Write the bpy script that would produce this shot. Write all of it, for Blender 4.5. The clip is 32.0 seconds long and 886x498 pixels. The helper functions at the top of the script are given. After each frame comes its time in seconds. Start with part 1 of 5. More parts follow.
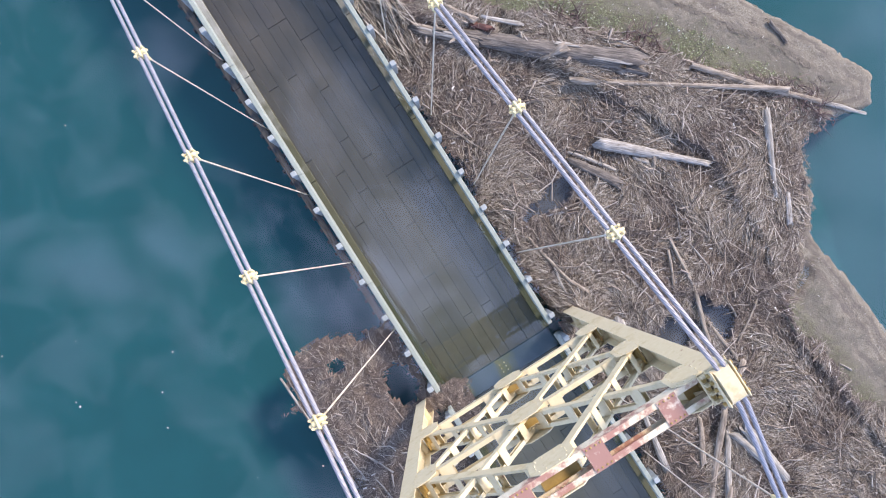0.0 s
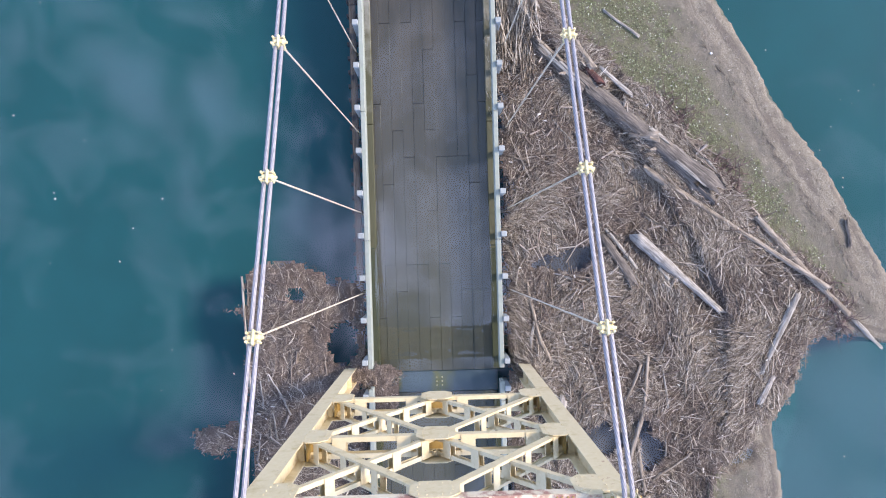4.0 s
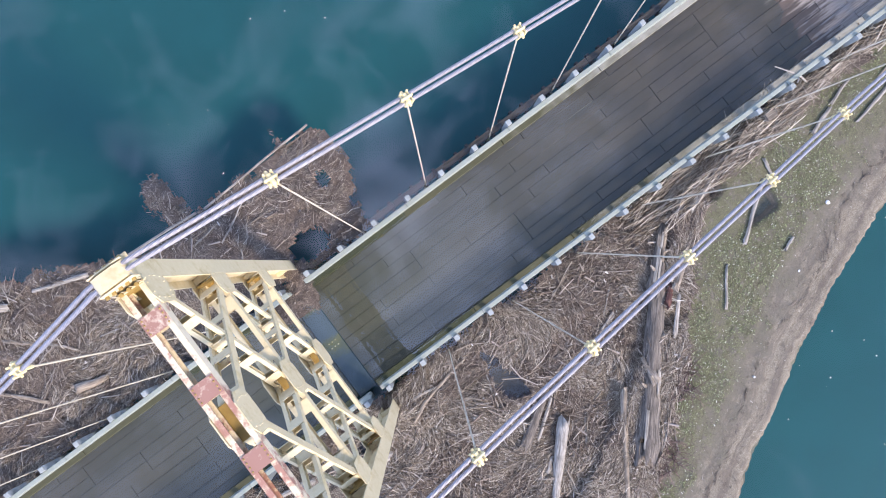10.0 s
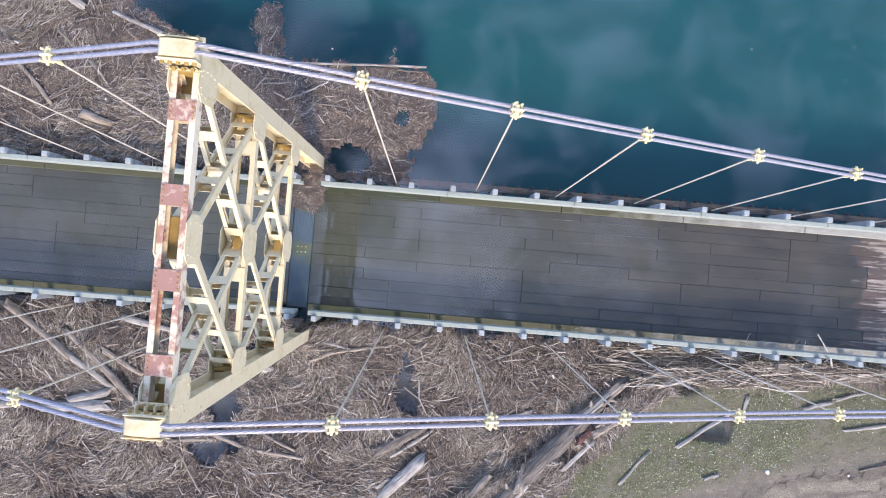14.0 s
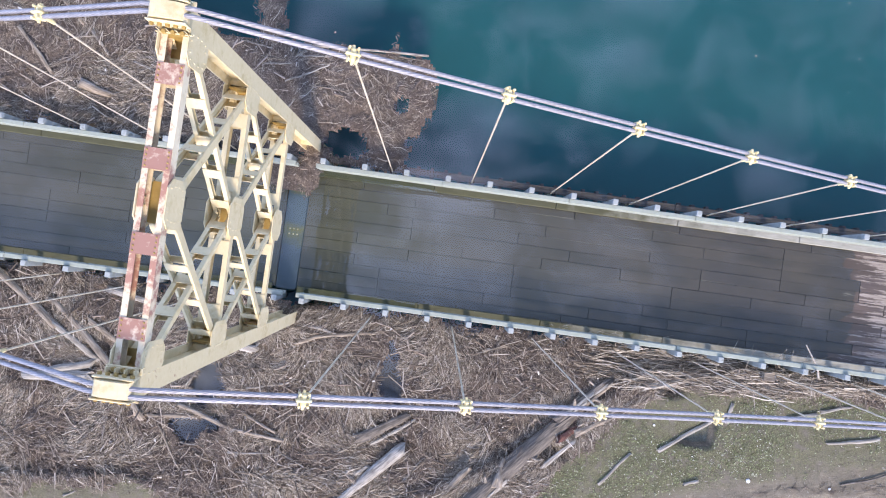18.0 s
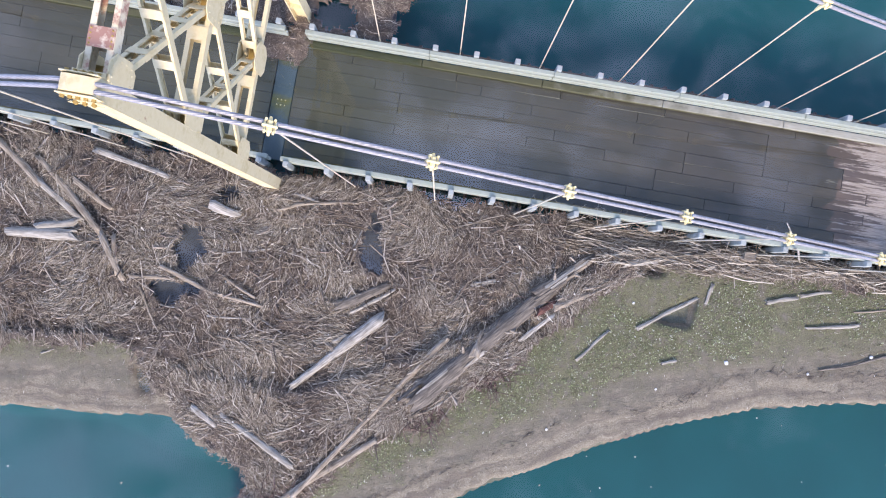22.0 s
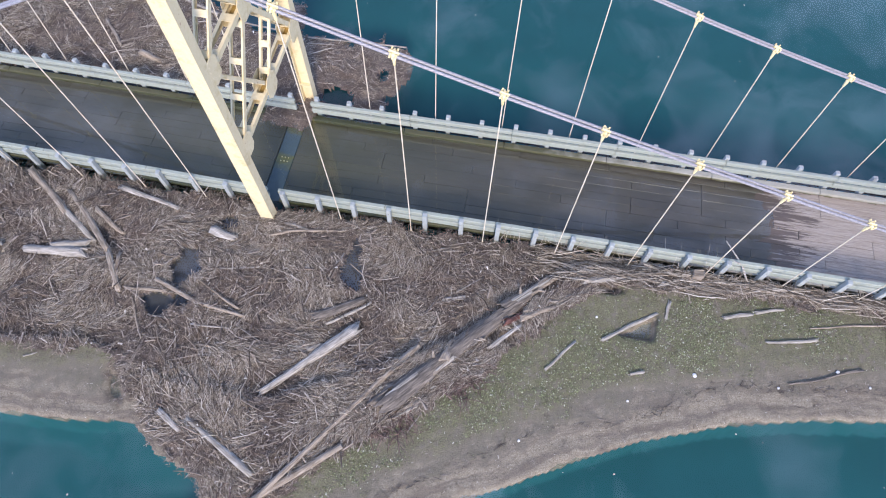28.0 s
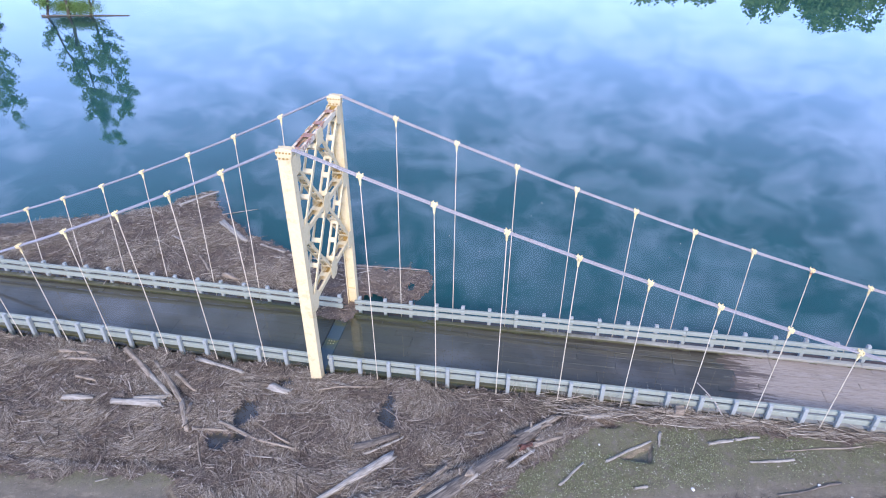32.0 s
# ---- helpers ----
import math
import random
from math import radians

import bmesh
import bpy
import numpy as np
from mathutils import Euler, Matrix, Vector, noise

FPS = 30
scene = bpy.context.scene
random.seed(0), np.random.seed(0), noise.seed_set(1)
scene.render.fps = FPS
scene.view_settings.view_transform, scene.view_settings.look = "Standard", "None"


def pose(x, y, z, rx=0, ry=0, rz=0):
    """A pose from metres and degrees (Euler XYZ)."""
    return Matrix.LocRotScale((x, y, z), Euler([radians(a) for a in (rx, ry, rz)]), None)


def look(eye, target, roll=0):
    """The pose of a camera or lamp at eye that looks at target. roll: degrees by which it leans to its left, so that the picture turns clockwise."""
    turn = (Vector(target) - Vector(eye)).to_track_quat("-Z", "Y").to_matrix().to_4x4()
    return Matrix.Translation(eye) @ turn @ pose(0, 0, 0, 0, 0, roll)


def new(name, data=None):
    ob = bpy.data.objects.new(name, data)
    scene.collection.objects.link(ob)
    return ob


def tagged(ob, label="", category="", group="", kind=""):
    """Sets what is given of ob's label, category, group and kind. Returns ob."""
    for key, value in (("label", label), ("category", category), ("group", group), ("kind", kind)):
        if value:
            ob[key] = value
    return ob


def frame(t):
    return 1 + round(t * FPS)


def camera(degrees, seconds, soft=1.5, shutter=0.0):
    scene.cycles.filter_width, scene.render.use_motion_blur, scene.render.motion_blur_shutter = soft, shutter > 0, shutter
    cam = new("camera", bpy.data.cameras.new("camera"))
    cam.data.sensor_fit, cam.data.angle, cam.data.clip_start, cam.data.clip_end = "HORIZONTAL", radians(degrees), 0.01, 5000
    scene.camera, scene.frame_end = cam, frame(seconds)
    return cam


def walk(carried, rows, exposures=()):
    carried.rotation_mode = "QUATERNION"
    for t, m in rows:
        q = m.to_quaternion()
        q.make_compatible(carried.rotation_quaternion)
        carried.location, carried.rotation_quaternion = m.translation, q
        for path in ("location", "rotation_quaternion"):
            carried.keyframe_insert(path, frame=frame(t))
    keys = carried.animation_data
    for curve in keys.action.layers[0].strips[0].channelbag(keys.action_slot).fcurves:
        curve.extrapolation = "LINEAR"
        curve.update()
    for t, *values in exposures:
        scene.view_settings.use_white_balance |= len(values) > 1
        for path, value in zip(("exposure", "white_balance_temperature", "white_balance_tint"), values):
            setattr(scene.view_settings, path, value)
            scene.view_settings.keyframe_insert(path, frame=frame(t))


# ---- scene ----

# ============ camera and its flight ============
cam = camera(71.6, 32.0, soft=1.1)
PATH = [
    (0, 3.424, -0.196, 18.204, 0.937, -0.048, -122.333),
    (0.5, 3.441, -0.194, 18.212, 0.912, -0.048, -118.559),
    (1, 3.460, -0.186, 18.221, 0.838, -0.069, -114.373),
    (1.5, 3.481, -0.171, 18.229, 0.708, -0.124, -110.669),
    (2, 3.502, -0.154, 18.227, 0.565, -0.204, -106.853),
    (2.5, 3.521, -0.141, 18.215, 0.447, -0.281, -103.127),
    (3, 3.542, -0.136, 18.200, 0.329, -0.329, -99.749),
    (3.5, 3.569, -0.139, 18.187, 0.176, -0.347, -95.913),
    (5.5, 3.466, -0.085, 18.143, 1.277, -0.153, -78.212),
    (6, 3.505, 0.004, 18.144, 1.283, -0.261, -74.165),
    (6.5, 3.536, 0.072, 18.152, 1.308, -0.338, -70.118),
    (7, 3.557, 0.113, 18.167, 1.337, -0.397, -65.769),
    (7.5, 3.570, 0.136, 18.191, 1.336, -0.467, -61.530),
    (8, 3.578, 0.151, 18.221, 1.296, -0.556, -57.202),
    (8.5, 3.585, 0.161, 18.256, 1.239, -0.648, -52.318),
    (9, 3.595, 0.172, 18.294, 1.150, -0.729, -46.952),
    (9.5, 3.595, 0.171, 18.328, 1.177, -0.825, -41.876),
    (10, 3.591, 0.160, 18.371, 1.227, -0.878, -36.773),
    (10.5, 3.595, 0.155, 18.416, 1.207, -0.908, -31.797),
    (11, 3.597, 0.153, 18.444, 1.145, -0.980, -26.767),
    (11.5, 3.579, 0.130, 18.454, 1.114, -1.087, -21.382),
    (12, 3.563, 0.095, 18.453, 1.052, -1.126, -15.906),
    (12.5, 3.570, 0.062, 18.438, 0.945, -1.068, -10.500),
    (13, 3.590, 0.039, 18.413, 0.866, -1.026, -5.238),
    (13.5, 3.615, 0.041, 18.386, 0.819, -1.038, -0.029),
    (14, 3.654, 0.059, 18.364, 0.786, -1.009, 4.791),
    (14.5, 3.703, 0.077, 18.344, 0.780, -0.912, 5.531),
    (16.5, 3.785, 0.221, 18.279, 0.644, -0.990, 7.050),
    (17, 3.821, 0.191, 18.291, 0.663, -0.967, 7.343),
    (17.5, 3.879, 0.067, 18.300, 0.672, -0.956, 7.676),
    (18, 3.977, -0.184, 18.299, 0.690, -0.895, 7.969),
    (18.5, 4.104, -0.520, 18.298, 0.709, -0.819, 8.223),
    (19, 4.231, -0.904, 18.302, 0.773, -0.840, 8.468),
    (19.5, 4.353, -1.336, 18.314, 0.901, -0.895, 8.795),
    (20, 4.472, -1.815, 18.339, 1.019, -0.879, 9.148),
    (20.5, 4.595, -2.350, 18.357, 1.125, -0.870, 9.385),
    (21, 4.736, -2.930, 18.349, 1.193, -0.875, 9.512),
    (21.5, 4.911, -3.523, 18.325, 1.235, -0.846, 9.717),
    (22, 5.124, -4.103, 18.308, 1.522, -0.810, 9.794),
    (22.5, 5.365, -4.657, 18.293, 2.349, -0.782, 9.924),
    (23, 5.622, -5.212, 18.281, 3.698, -0.750, 10.022),
    (23.5, 5.884, -5.763, 18.279, 5.214, -0.682, 10.192),
    (24, 6.124, -6.306, 18.293, 6.771, -0.612, 10.286),
    (24.5, 6.342, -6.855, 18.317, 8.652, -0.590, 10.348),
    (25, 6.537, -7.373, 18.332, 10.830, -0.596, 10.341),
    (25.5, 6.706, -7.848, 18.346, 12.997, -0.618, 10.323),
    (27.5, 7.262, -10.571, 18.277, 22.784, -0.640, 10.320),
    (28, 7.403, -11.449, 18.234, 26.050, -0.554, 10.348),
    (28.5, 7.517, -12.375, 18.183, 29.418, -0.496, 10.393),
    (29, 7.585, -13.345, 18.134, 32.907, -0.522, 10.287),
    (29.5, 7.641, -14.349, 18.102, 36.542, -0.561, 10.062),
    (30, 7.734, -15.383, 18.085, 40.324, -0.513, 10.014),
    (30.5, 7.818, -16.436, 18.069, 44.280, -0.468, 9.936),
    (31, 7.885, -17.486, 18.068, 48.489, -0.417, 9.698),
    (31.5, 7.936, -18.520, 18.084, 52.788, -0.318, 9.794),
    (32, 7.902, -19.556, 18.079, 56.981, -0.284, 9.469),
]
EXPOSURES = ((0.0, 0.85, 7000, 20), (20.0, 0.85, 7020, 20), (24.0, 0.71, 6950, 20), (28.0, 0.59, 6750, 20), (30.0, 0.53, 6550, 21), (32.0, 0.51, 6150, 22))
walk(cam, [(t, pose(x, y, z, rx, ry, rz)) for t, x, y, z, rx, ry, rz in PATH], EXPOSURES)

# ============ sky and sun ============
SUN_ELEVATION, SUN_AZIMUTH = 34.0, 165.0      # degrees; azimuth from +y towards +x
world = bpy.data.worlds.new("sky")
scene.world = world
world.use_nodes = True


def build_sky():
    nt = world.node_tree
    nt.nodes.clear()
    N, L = nt.nodes.new, nt.links.new
    out, bg = N("ShaderNodeOutputWorld"), N("ShaderNodeBackground")
    sky = N("ShaderNodeTexSky")
    sky.sky_type, sky.sun_disc = "NISHITA", False
    sky.sun_elevation, sky.sun_rotation = radians(SUN_ELEVATION), radians(SUN_AZIMUTH)
    sky.air_density, sky.dust_density, sky.ozone_density = 1.3, 0.3, 4.0
    tc, sep = N("ShaderNodeTexCoord"), N("ShaderNodeSeparateXYZ")
    L(tc.outputs["Generated"], sep.inputs[0])
    # cloud deck on a shallow dome
    up = N("ShaderNodeMath"); up.operation = "MAXIMUM"; up.inputs[1].default_value = 0.0
    L(sep.outputs["Z"], up.inputs[0])
    rise = N("ShaderNodeMath"); rise.operation = "ADD"; rise.inputs[1].default_value = 0.40
    L(up.outputs[0], rise.inputs[0])
    div = N("ShaderNodeVectorMath"); div.operation = "DIVIDE"
    comb = N("ShaderNodeCombineXYZ")
    for i in range(3):
        L(rise.outputs[0], comb.inputs[i])
    L(tc.outputs["Generated"], div.inputs[0]); L(comb.outputs[0], div.inputs[1])
    noise_a = N("ShaderNodeTexNoise")
    noise_a.inputs["Scale"].default_value, noise_a.inputs["Detail"].default_value = 13.0, 6.0
    noise_a.inputs["Roughness"].default_value = 0.58
    noise_a.inputs["Distortion"].default_value = 0.5
    L(div.outputs[0], noise_a.inputs["Vector"])
    ramp = N("ShaderNodeValToRGB")
    ramp.color_ramp.elements[0].position, ramp.color_ramp.elements[1].position = 0.475, 0.66
    noise_b = N("ShaderNodeTexNoise")
    noise_b.inputs["Scale"].default_value, noise_b.inputs["Detail"].default_value = 5.5, 3.0
    L(div.outputs[0], noise_b.inputs["Vector"])
    both = N("ShaderNodeMix"); both.inputs["Factor"].default_value = 0.42
    L(noise_a.outputs["Fac"], both.inputs["A"]); L(noise_b.outputs["Fac"], both.inputs["B"])
    thick = N("ShaderNodeMapRange")
    thick.interpolation_type = "SMOOTHSTEP"
    thick.inputs["From Min"].default_value, thick.inputs["From Max"].default_value = 0.955, 0.998
    thick.inputs["To Min"].default_value, thick.inputs["To Max"].default_value = 0.0, 0.065
    L(sep.outputs["Z"], thick.inputs["Value"])
    dense = N("ShaderNodeMath"); dense.operation = "ADD"
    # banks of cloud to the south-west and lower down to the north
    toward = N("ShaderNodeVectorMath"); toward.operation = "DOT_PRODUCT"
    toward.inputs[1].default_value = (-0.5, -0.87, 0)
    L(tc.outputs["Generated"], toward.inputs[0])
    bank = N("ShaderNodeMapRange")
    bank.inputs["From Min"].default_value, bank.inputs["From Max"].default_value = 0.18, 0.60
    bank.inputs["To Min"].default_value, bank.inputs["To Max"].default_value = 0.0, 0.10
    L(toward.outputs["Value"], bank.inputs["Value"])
    north = N("ShaderNodeMapRange")
    north.inputs["From Min"].default_value, north.inputs["From Max"].default_value = -0.45, -0.80
    north.inputs["To Min"].default_value, north.inputs["To Max"].default_value = 0.0, 0.05
    L(toward.outputs["Value"], north.inputs["Value"])
    east = N("ShaderNodeVectorMath"); east.operation = "DOT_PRODUCT"
    east.inputs[1].default_value = (0.78, -0.62, 0)
    L(tc.outputs["Generated"], east.inputs[0])
    clear = N("ShaderNodeMapRange")
    clear.inputs["From Min"].default_value, clear.inputs["From Max"].default_value = 0.20, 0.55
    clear.inputs["To Min"].default_value, clear.inputs["To Max"].default_value = 0.0, -0.10
    L(east.outputs["Value"], clear.inputs["Value"])
    low_bank = N("ShaderNodeMath"); low_bank.operation = "ADD"
    L(north.outputs[0], low_bank.inputs[0]); L(clear.outputs[0], low_bank.inputs[1])
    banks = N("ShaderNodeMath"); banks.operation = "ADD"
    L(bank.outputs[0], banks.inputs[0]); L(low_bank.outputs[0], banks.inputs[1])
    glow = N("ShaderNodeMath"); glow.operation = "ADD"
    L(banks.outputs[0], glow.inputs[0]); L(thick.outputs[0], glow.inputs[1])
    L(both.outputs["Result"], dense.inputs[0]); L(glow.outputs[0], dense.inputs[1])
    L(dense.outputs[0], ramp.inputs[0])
    mix = N("ShaderNodeMix"); mix.data_type = "RGBA"
    cover = N("ShaderNodeMapRange")
    cover.interpolation_type = "SMOOTHSTEP"
    cover.inputs["From Min"].default_value, cover.inputs["From Max"].default_value = 0.93, 0.998
    cover.inputs["To Min"].default_value, cover.inputs["To Max"].default_value = 0.46, 0.85
    L(sep.outputs["Z"], cover.inputs["Value"])
    fac = N("ShaderNodeMath"); fac.operation = "MULTIPLY"
    L(ramp.outputs[0], fac.inputs[0]); L(cover.outputs[0], fac.inputs[1])
    L(fac.outputs[0], mix.inputs["Factor"])
    L(sky.outputs[0], mix.inputs["A"])
    mix.inputs["B"].default_value = (12.0, 15.4, 24.0, 1)
    # pale haze towards the horizon
    low = N("ShaderNodeMapRange")
    low.interpolation_type = "SMOOTHSTEP"
    low.inputs["From Min"].default_value, low.inputs["From Max"].default_value = 0.50, 0.06
    low.inputs["To Min"].default_value, low.inputs["To Max"].default_value = 0.0, 0.80
    L(sep.outputs["Z"], low.inputs["Value"])
    haze = N("ShaderNodeMix"); haze.data_type = "RGBA"
    L(low.outputs[0], haze.inputs["Factor"]); L(mix.outputs["Result"], haze.inputs["A"])
    haze.inputs["B"].default_value = (7.8, 12.8, 25.5, 1)
    L(haze.outputs["Result"], bg.inputs[0])
    bg.inputs["Strength"].default_value = 0.14
    L(bg.outputs[0], out.inputs[0])


build_sky()
sun_data = bpy.data.lights.new("sun", "SUN")
sun_data.energy, sun_data.angle, sun_data.color = 3.7, radians(14), (1.0, 0.93, 0.82)
sun = new("sun", sun_data)
_a, _e = radians(SUN_AZIMUTH), radians(SUN_ELEVATION)
sun.matrix_world = look((60 * math.sin(_a) * math.cos(_e), 60 * math.cos(_a) * math.cos(_e), 60 * math.sin(_e)), (0, 0, 0))


# ============ materials ============
def mat(name):
    m = bpy.data.materials.new(name)
    m.use_nodes = True
    nt = m.node_tree
    return m, nt, nt.nodes["Principled BSDF"], nt.nodes.new, nt.links.new


def ramp_node(N, stops):
    r = N("ShaderNodeValToRGB")
    while len(r.color_ramp.elements) < len(stops):
        r.color_ramp.elements.new(0.5)
    for e, (p, c) in zip(r.color_ramp.elements, stops):
        e.position, e.color = p, (*c, 1)
    return r


def noise_node(N, L, vec, scale, detail=4.0, rough=0.55):
    n = N("ShaderNodeTexNoise")
    n.inputs["Scale"].default_value, n.inputs["Detail"].default_value = scale, detail
    n.inputs["Roughness"].default_value = rough
    if vec is not None:
        L(vec, n.inputs["Vector"])
    return n


def scaled(N, L, vec, s):
    mp = N("ShaderNodeMapping")
    mp.inputs["Scale"].default_value = s
    L(vec, mp.inputs["Vector"])
    return mp.outputs[0]


def bump(N, L, height, b, strength=0.4, dist=0.02):
    bn = N("ShaderNodeBump")
    bn.inputs["Strength"].default_value, bn.inputs["Distance"].default_value = strength, dist
    L(height, bn.inputs["Height"])
    L(bn.outputs[0], b.inputs["Normal"])


def mixed(N, L, fac, a, b, mode="MIX"):
    m = N("ShaderNodeMix")
    m.data_type, m.blend_type = "RGBA", mode
    for sock, v in (("Factor", fac), ("A", a), ("B", b)):
        if isinstance(v, (int, float)):
            m.inputs[sock].default_value = v
        elif isinstance(v, tuple):
            m.inputs[sock].default_value = (*v, 1)
        else:
            L(v, m.inputs[sock])
    return m.outputs["Result"]


def math_node(N, L, op, a, b=0.0, clamp=False):
    m = N("ShaderNodeMath")
    m.operation, m.use_clamp = op, clamp
    for i, v in enumerate((a, b)):
        if isinstance(v, (int, float)):
            m.inputs[i].default_value = v
        else:
            L(v, m.inputs[i])
    return m.outputs[0]


def paint(name, base, light, rust_at=0.66, stain=(0.20, 0.13, 0.03), rust=(0.24, 0.09, 0.05)):
    """Old paint on steel: blotchy, grimy in patches and rusted through in places."""
    m, nt, b, N, L = mat(name)
    p = N("ShaderNodeNewGeometry").outputs["Position"]
    n1, n2 = noise_node(N, L, p, 1.1, 5), noise_node(N, L, p, 9.0, 6, 0.65)
    col = mixed(N, L, n2.outputs["Fac"], base, light)
    grime = ramp_node(N, ((0.53, (0, 0, 0)), (0.72, (1, 1, 1))))
    L(noise_node(N, L, p, 3.1, 6, 0.7).outputs["Fac"], grime.inputs[0])
    col = mixed(N, L, math_node(N, L, "MULTIPLY", grime.outputs[0], 0.55), col, stain)
    sumn = math_node(N, L, "ADD", math_node(N, L, "MULTIPLY", n1.outputs["Fac"], 0.55), math_node(N, L, "MULTIPLY", n2.outputs["Fac"], 0.45))
    r = ramp_node(N, ((rust_at - 0.12, (0, 0, 0)), (rust_at - 0.04, (1, 1, 1))))
    L(sumn, r.inputs[0])
    col = mixed(N, L, r.outputs[0], col, rust)
    L(col, b.inputs["Base Color"])
    b.inputs["Roughness"].default_value = 0.6
    bump(N, L, n2.outputs["Fac"], b, 0.25, 0.01)
    return m


M_CREAM = paint("cream_paint", (0.51, 0.405, 0.222), (0.64, 0.545, 0.345), 0.73, stain=(0.34, 0.235, 0.075))
M_RUSTY = paint("rusted_cream_paint", (0.56, 0.46, 0.30), (0.70, 0.61, 0.44), 0.60, rust=(0.34, 0.17, 0.12))
M_AMBER = paint("amber_grime", (0.22, 0.13, 0.03), (0.42, 0.29, 0.09), 0.70)
M_BATTEN = paint("rusted_batten_paint", (0.52, 0.40, 0.29), (0.66, 0.56, 0.43), 0.50, stain=(0.30, 0.15, 0.10), rust=(0.30, 0.155, 0.115))
M_CLAMP = paint("clamp_paint", (0.60, 0.48, 0.22), (0.74, 0.65, 0.40), 0.70)
M_ROD = paint("rod_paint", (0.44, 0.375, 0.27), (0.60, 0.54, 0.43), 0.78)
M_RAIL = paint("rail_paint", (0.175, 0.20, 0.165), (0.31, 0.335, 0.285), 0.72, stain=(0.22, 0.27, 0.20), rust=(0.17, 0.18, 0.15))
M_POST = paint("post_paint", (0.20, 0.22, 0.21), (0.34, 0.365, 0.35), 0.70, stain=(0.16, 0.19, 0.17), rust=(0.13, 0.13, 0.12))
M_CURB = paint("curb_paint", (0.20, 0.20, 0.165), (0.34, 0.345, 0.30), 0.64, stain=(0.13, 0.14, 0.06), rust=(0.07, 0.065, 0.03))


def make_plate():
    """Soaked steel joint plate, blue-grey with yellow algae growing in a few patches."""
    m, nt, b, N, L = mat("joint_plate_steel")
    p = N("ShaderNodeNewGeometry").outputs["Position"]
    n1 = noise_node(N, L, scaled(N, L, p, (0.6, 1.3, 1.0)), 1.1, 3, 0.5)
    n2 = noise_node(N, L, p, 9.0, 5, 0.65)
    base = mixed(N, L, n2.outputs["Fac"], (0.040, 0.065, 0.085), (0.085, 0.115, 0.135))
    algae = mixed(N, L, n2.outputs["Fac"], (0.07, 0.065, 0.014), (0.19, 0.175, 0.055))
    k = ramp_node(N, ((0.53, (0, 0, 0)), (0.70, (1, 1, 1))))
    L(math_node(N, L, "ADD", n1.outputs["Fac"], math_node(N, L, "MULTIPLY", n2.outputs["Fac"], 0.08)), k.inputs[0])
    L(mixed(N, L, k.outputs[0], base, algae), b.inputs["Base Color"])
    b.inputs["Roughness"].default_value = 0.7
    return m


M_PLATE = make_plate()


def make_curb():
    """Curb timber: pale when dry, dark and mossy as far up as it is soaked."""
    m, nt, b, N, L = mat("curb_timber")
    p = N("ShaderNodeNewGeometry").outputs["Position"]
    sep = N("ShaderNodeSeparateXYZ"); L(p, sep.inputs[0])
    n1, n2 = noise_node(N, L, scaled(N, L, p, (1.0, 6.0, 6.0)), 3.0, 6, 0.65), noise_node(N, L, p, 2.0, 5, 0.6)
    dry = mixed(N, L, n1.outputs["Fac"], (0.17, 0.165, 0.13), (0.38, 0.375, 0.33))
    moss = mixed(N, L, n1.outputs["Fac"], (0.030, 0.030, 0.014), (0.085, 0.085, 0.040))
    k = ramp_node(N, ((0.47, (0, 0, 0)), (0.56, (1, 1, 1))))
    L(math_node(N, L, "ADD", sep.outputs["Z"], math_node(N, L, "MULTIPLY_ADD", n2.outputs["Fac"], 0.16)), k.inputs[0])
    k.inputs[0].links[0].from_node.inputs[1].links[0].from_node.inputs[2].default_value = 0.30
    L(mixed(N, L, k.outputs[0], moss, dry), b.inputs["Base Color"])
    b.inputs["Roughness"].default_value = 0.75
    bump(N, L, n1.outputs["Fac"], b, 0.6, 0.015)
    return m


M_CURB_TIMBER = make_curb()


def make_cable():
    m, nt, b, N, L = mat("galvanised_strand")
    uv = N("ShaderNodeTexCoord").outputs["UV"]
    wv = N("ShaderNodeTexWave")
    wv.wave_type, wv.bands_direction = "BANDS", "DIAGONAL"
    wv.inputs["Scale"].default_value, wv.inputs["Distortion"].default_value = 5.0, 0.4
    L(scaled(N, L, uv, (1.0, 1.0, 1.0)), wv.inputs["Vector"])
    p = N("ShaderNodeNewGeometry").outputs["Position"]
    n = noise_node(N, L, p, 14.0, 6, 0.7)
    grey = ramp_node(N, ((0.35, (0.14, 0.135, 0.15)), (0.65, (0.36, 0.35, 0.36))))
    L(n.outputs["Fac"], grey.inputs[0])
    c = mixed(N, L, wv.outputs["Fac"], (0.20, 0.192, 0.21), (0.33, 0.322, 0.335))
    c = mixed(N, L, 0.45, c, grey.outputs[0])
    L(c, b.inputs["Base Color"])
    b.inputs["Roughness"].default_value, b.inputs["Metallic"].default_value = 0.5, 0.25
    bump(N, L, wv.outputs["Fac"], b, 0.4, 0.012)
    return m


M_CABLE = make_cable()


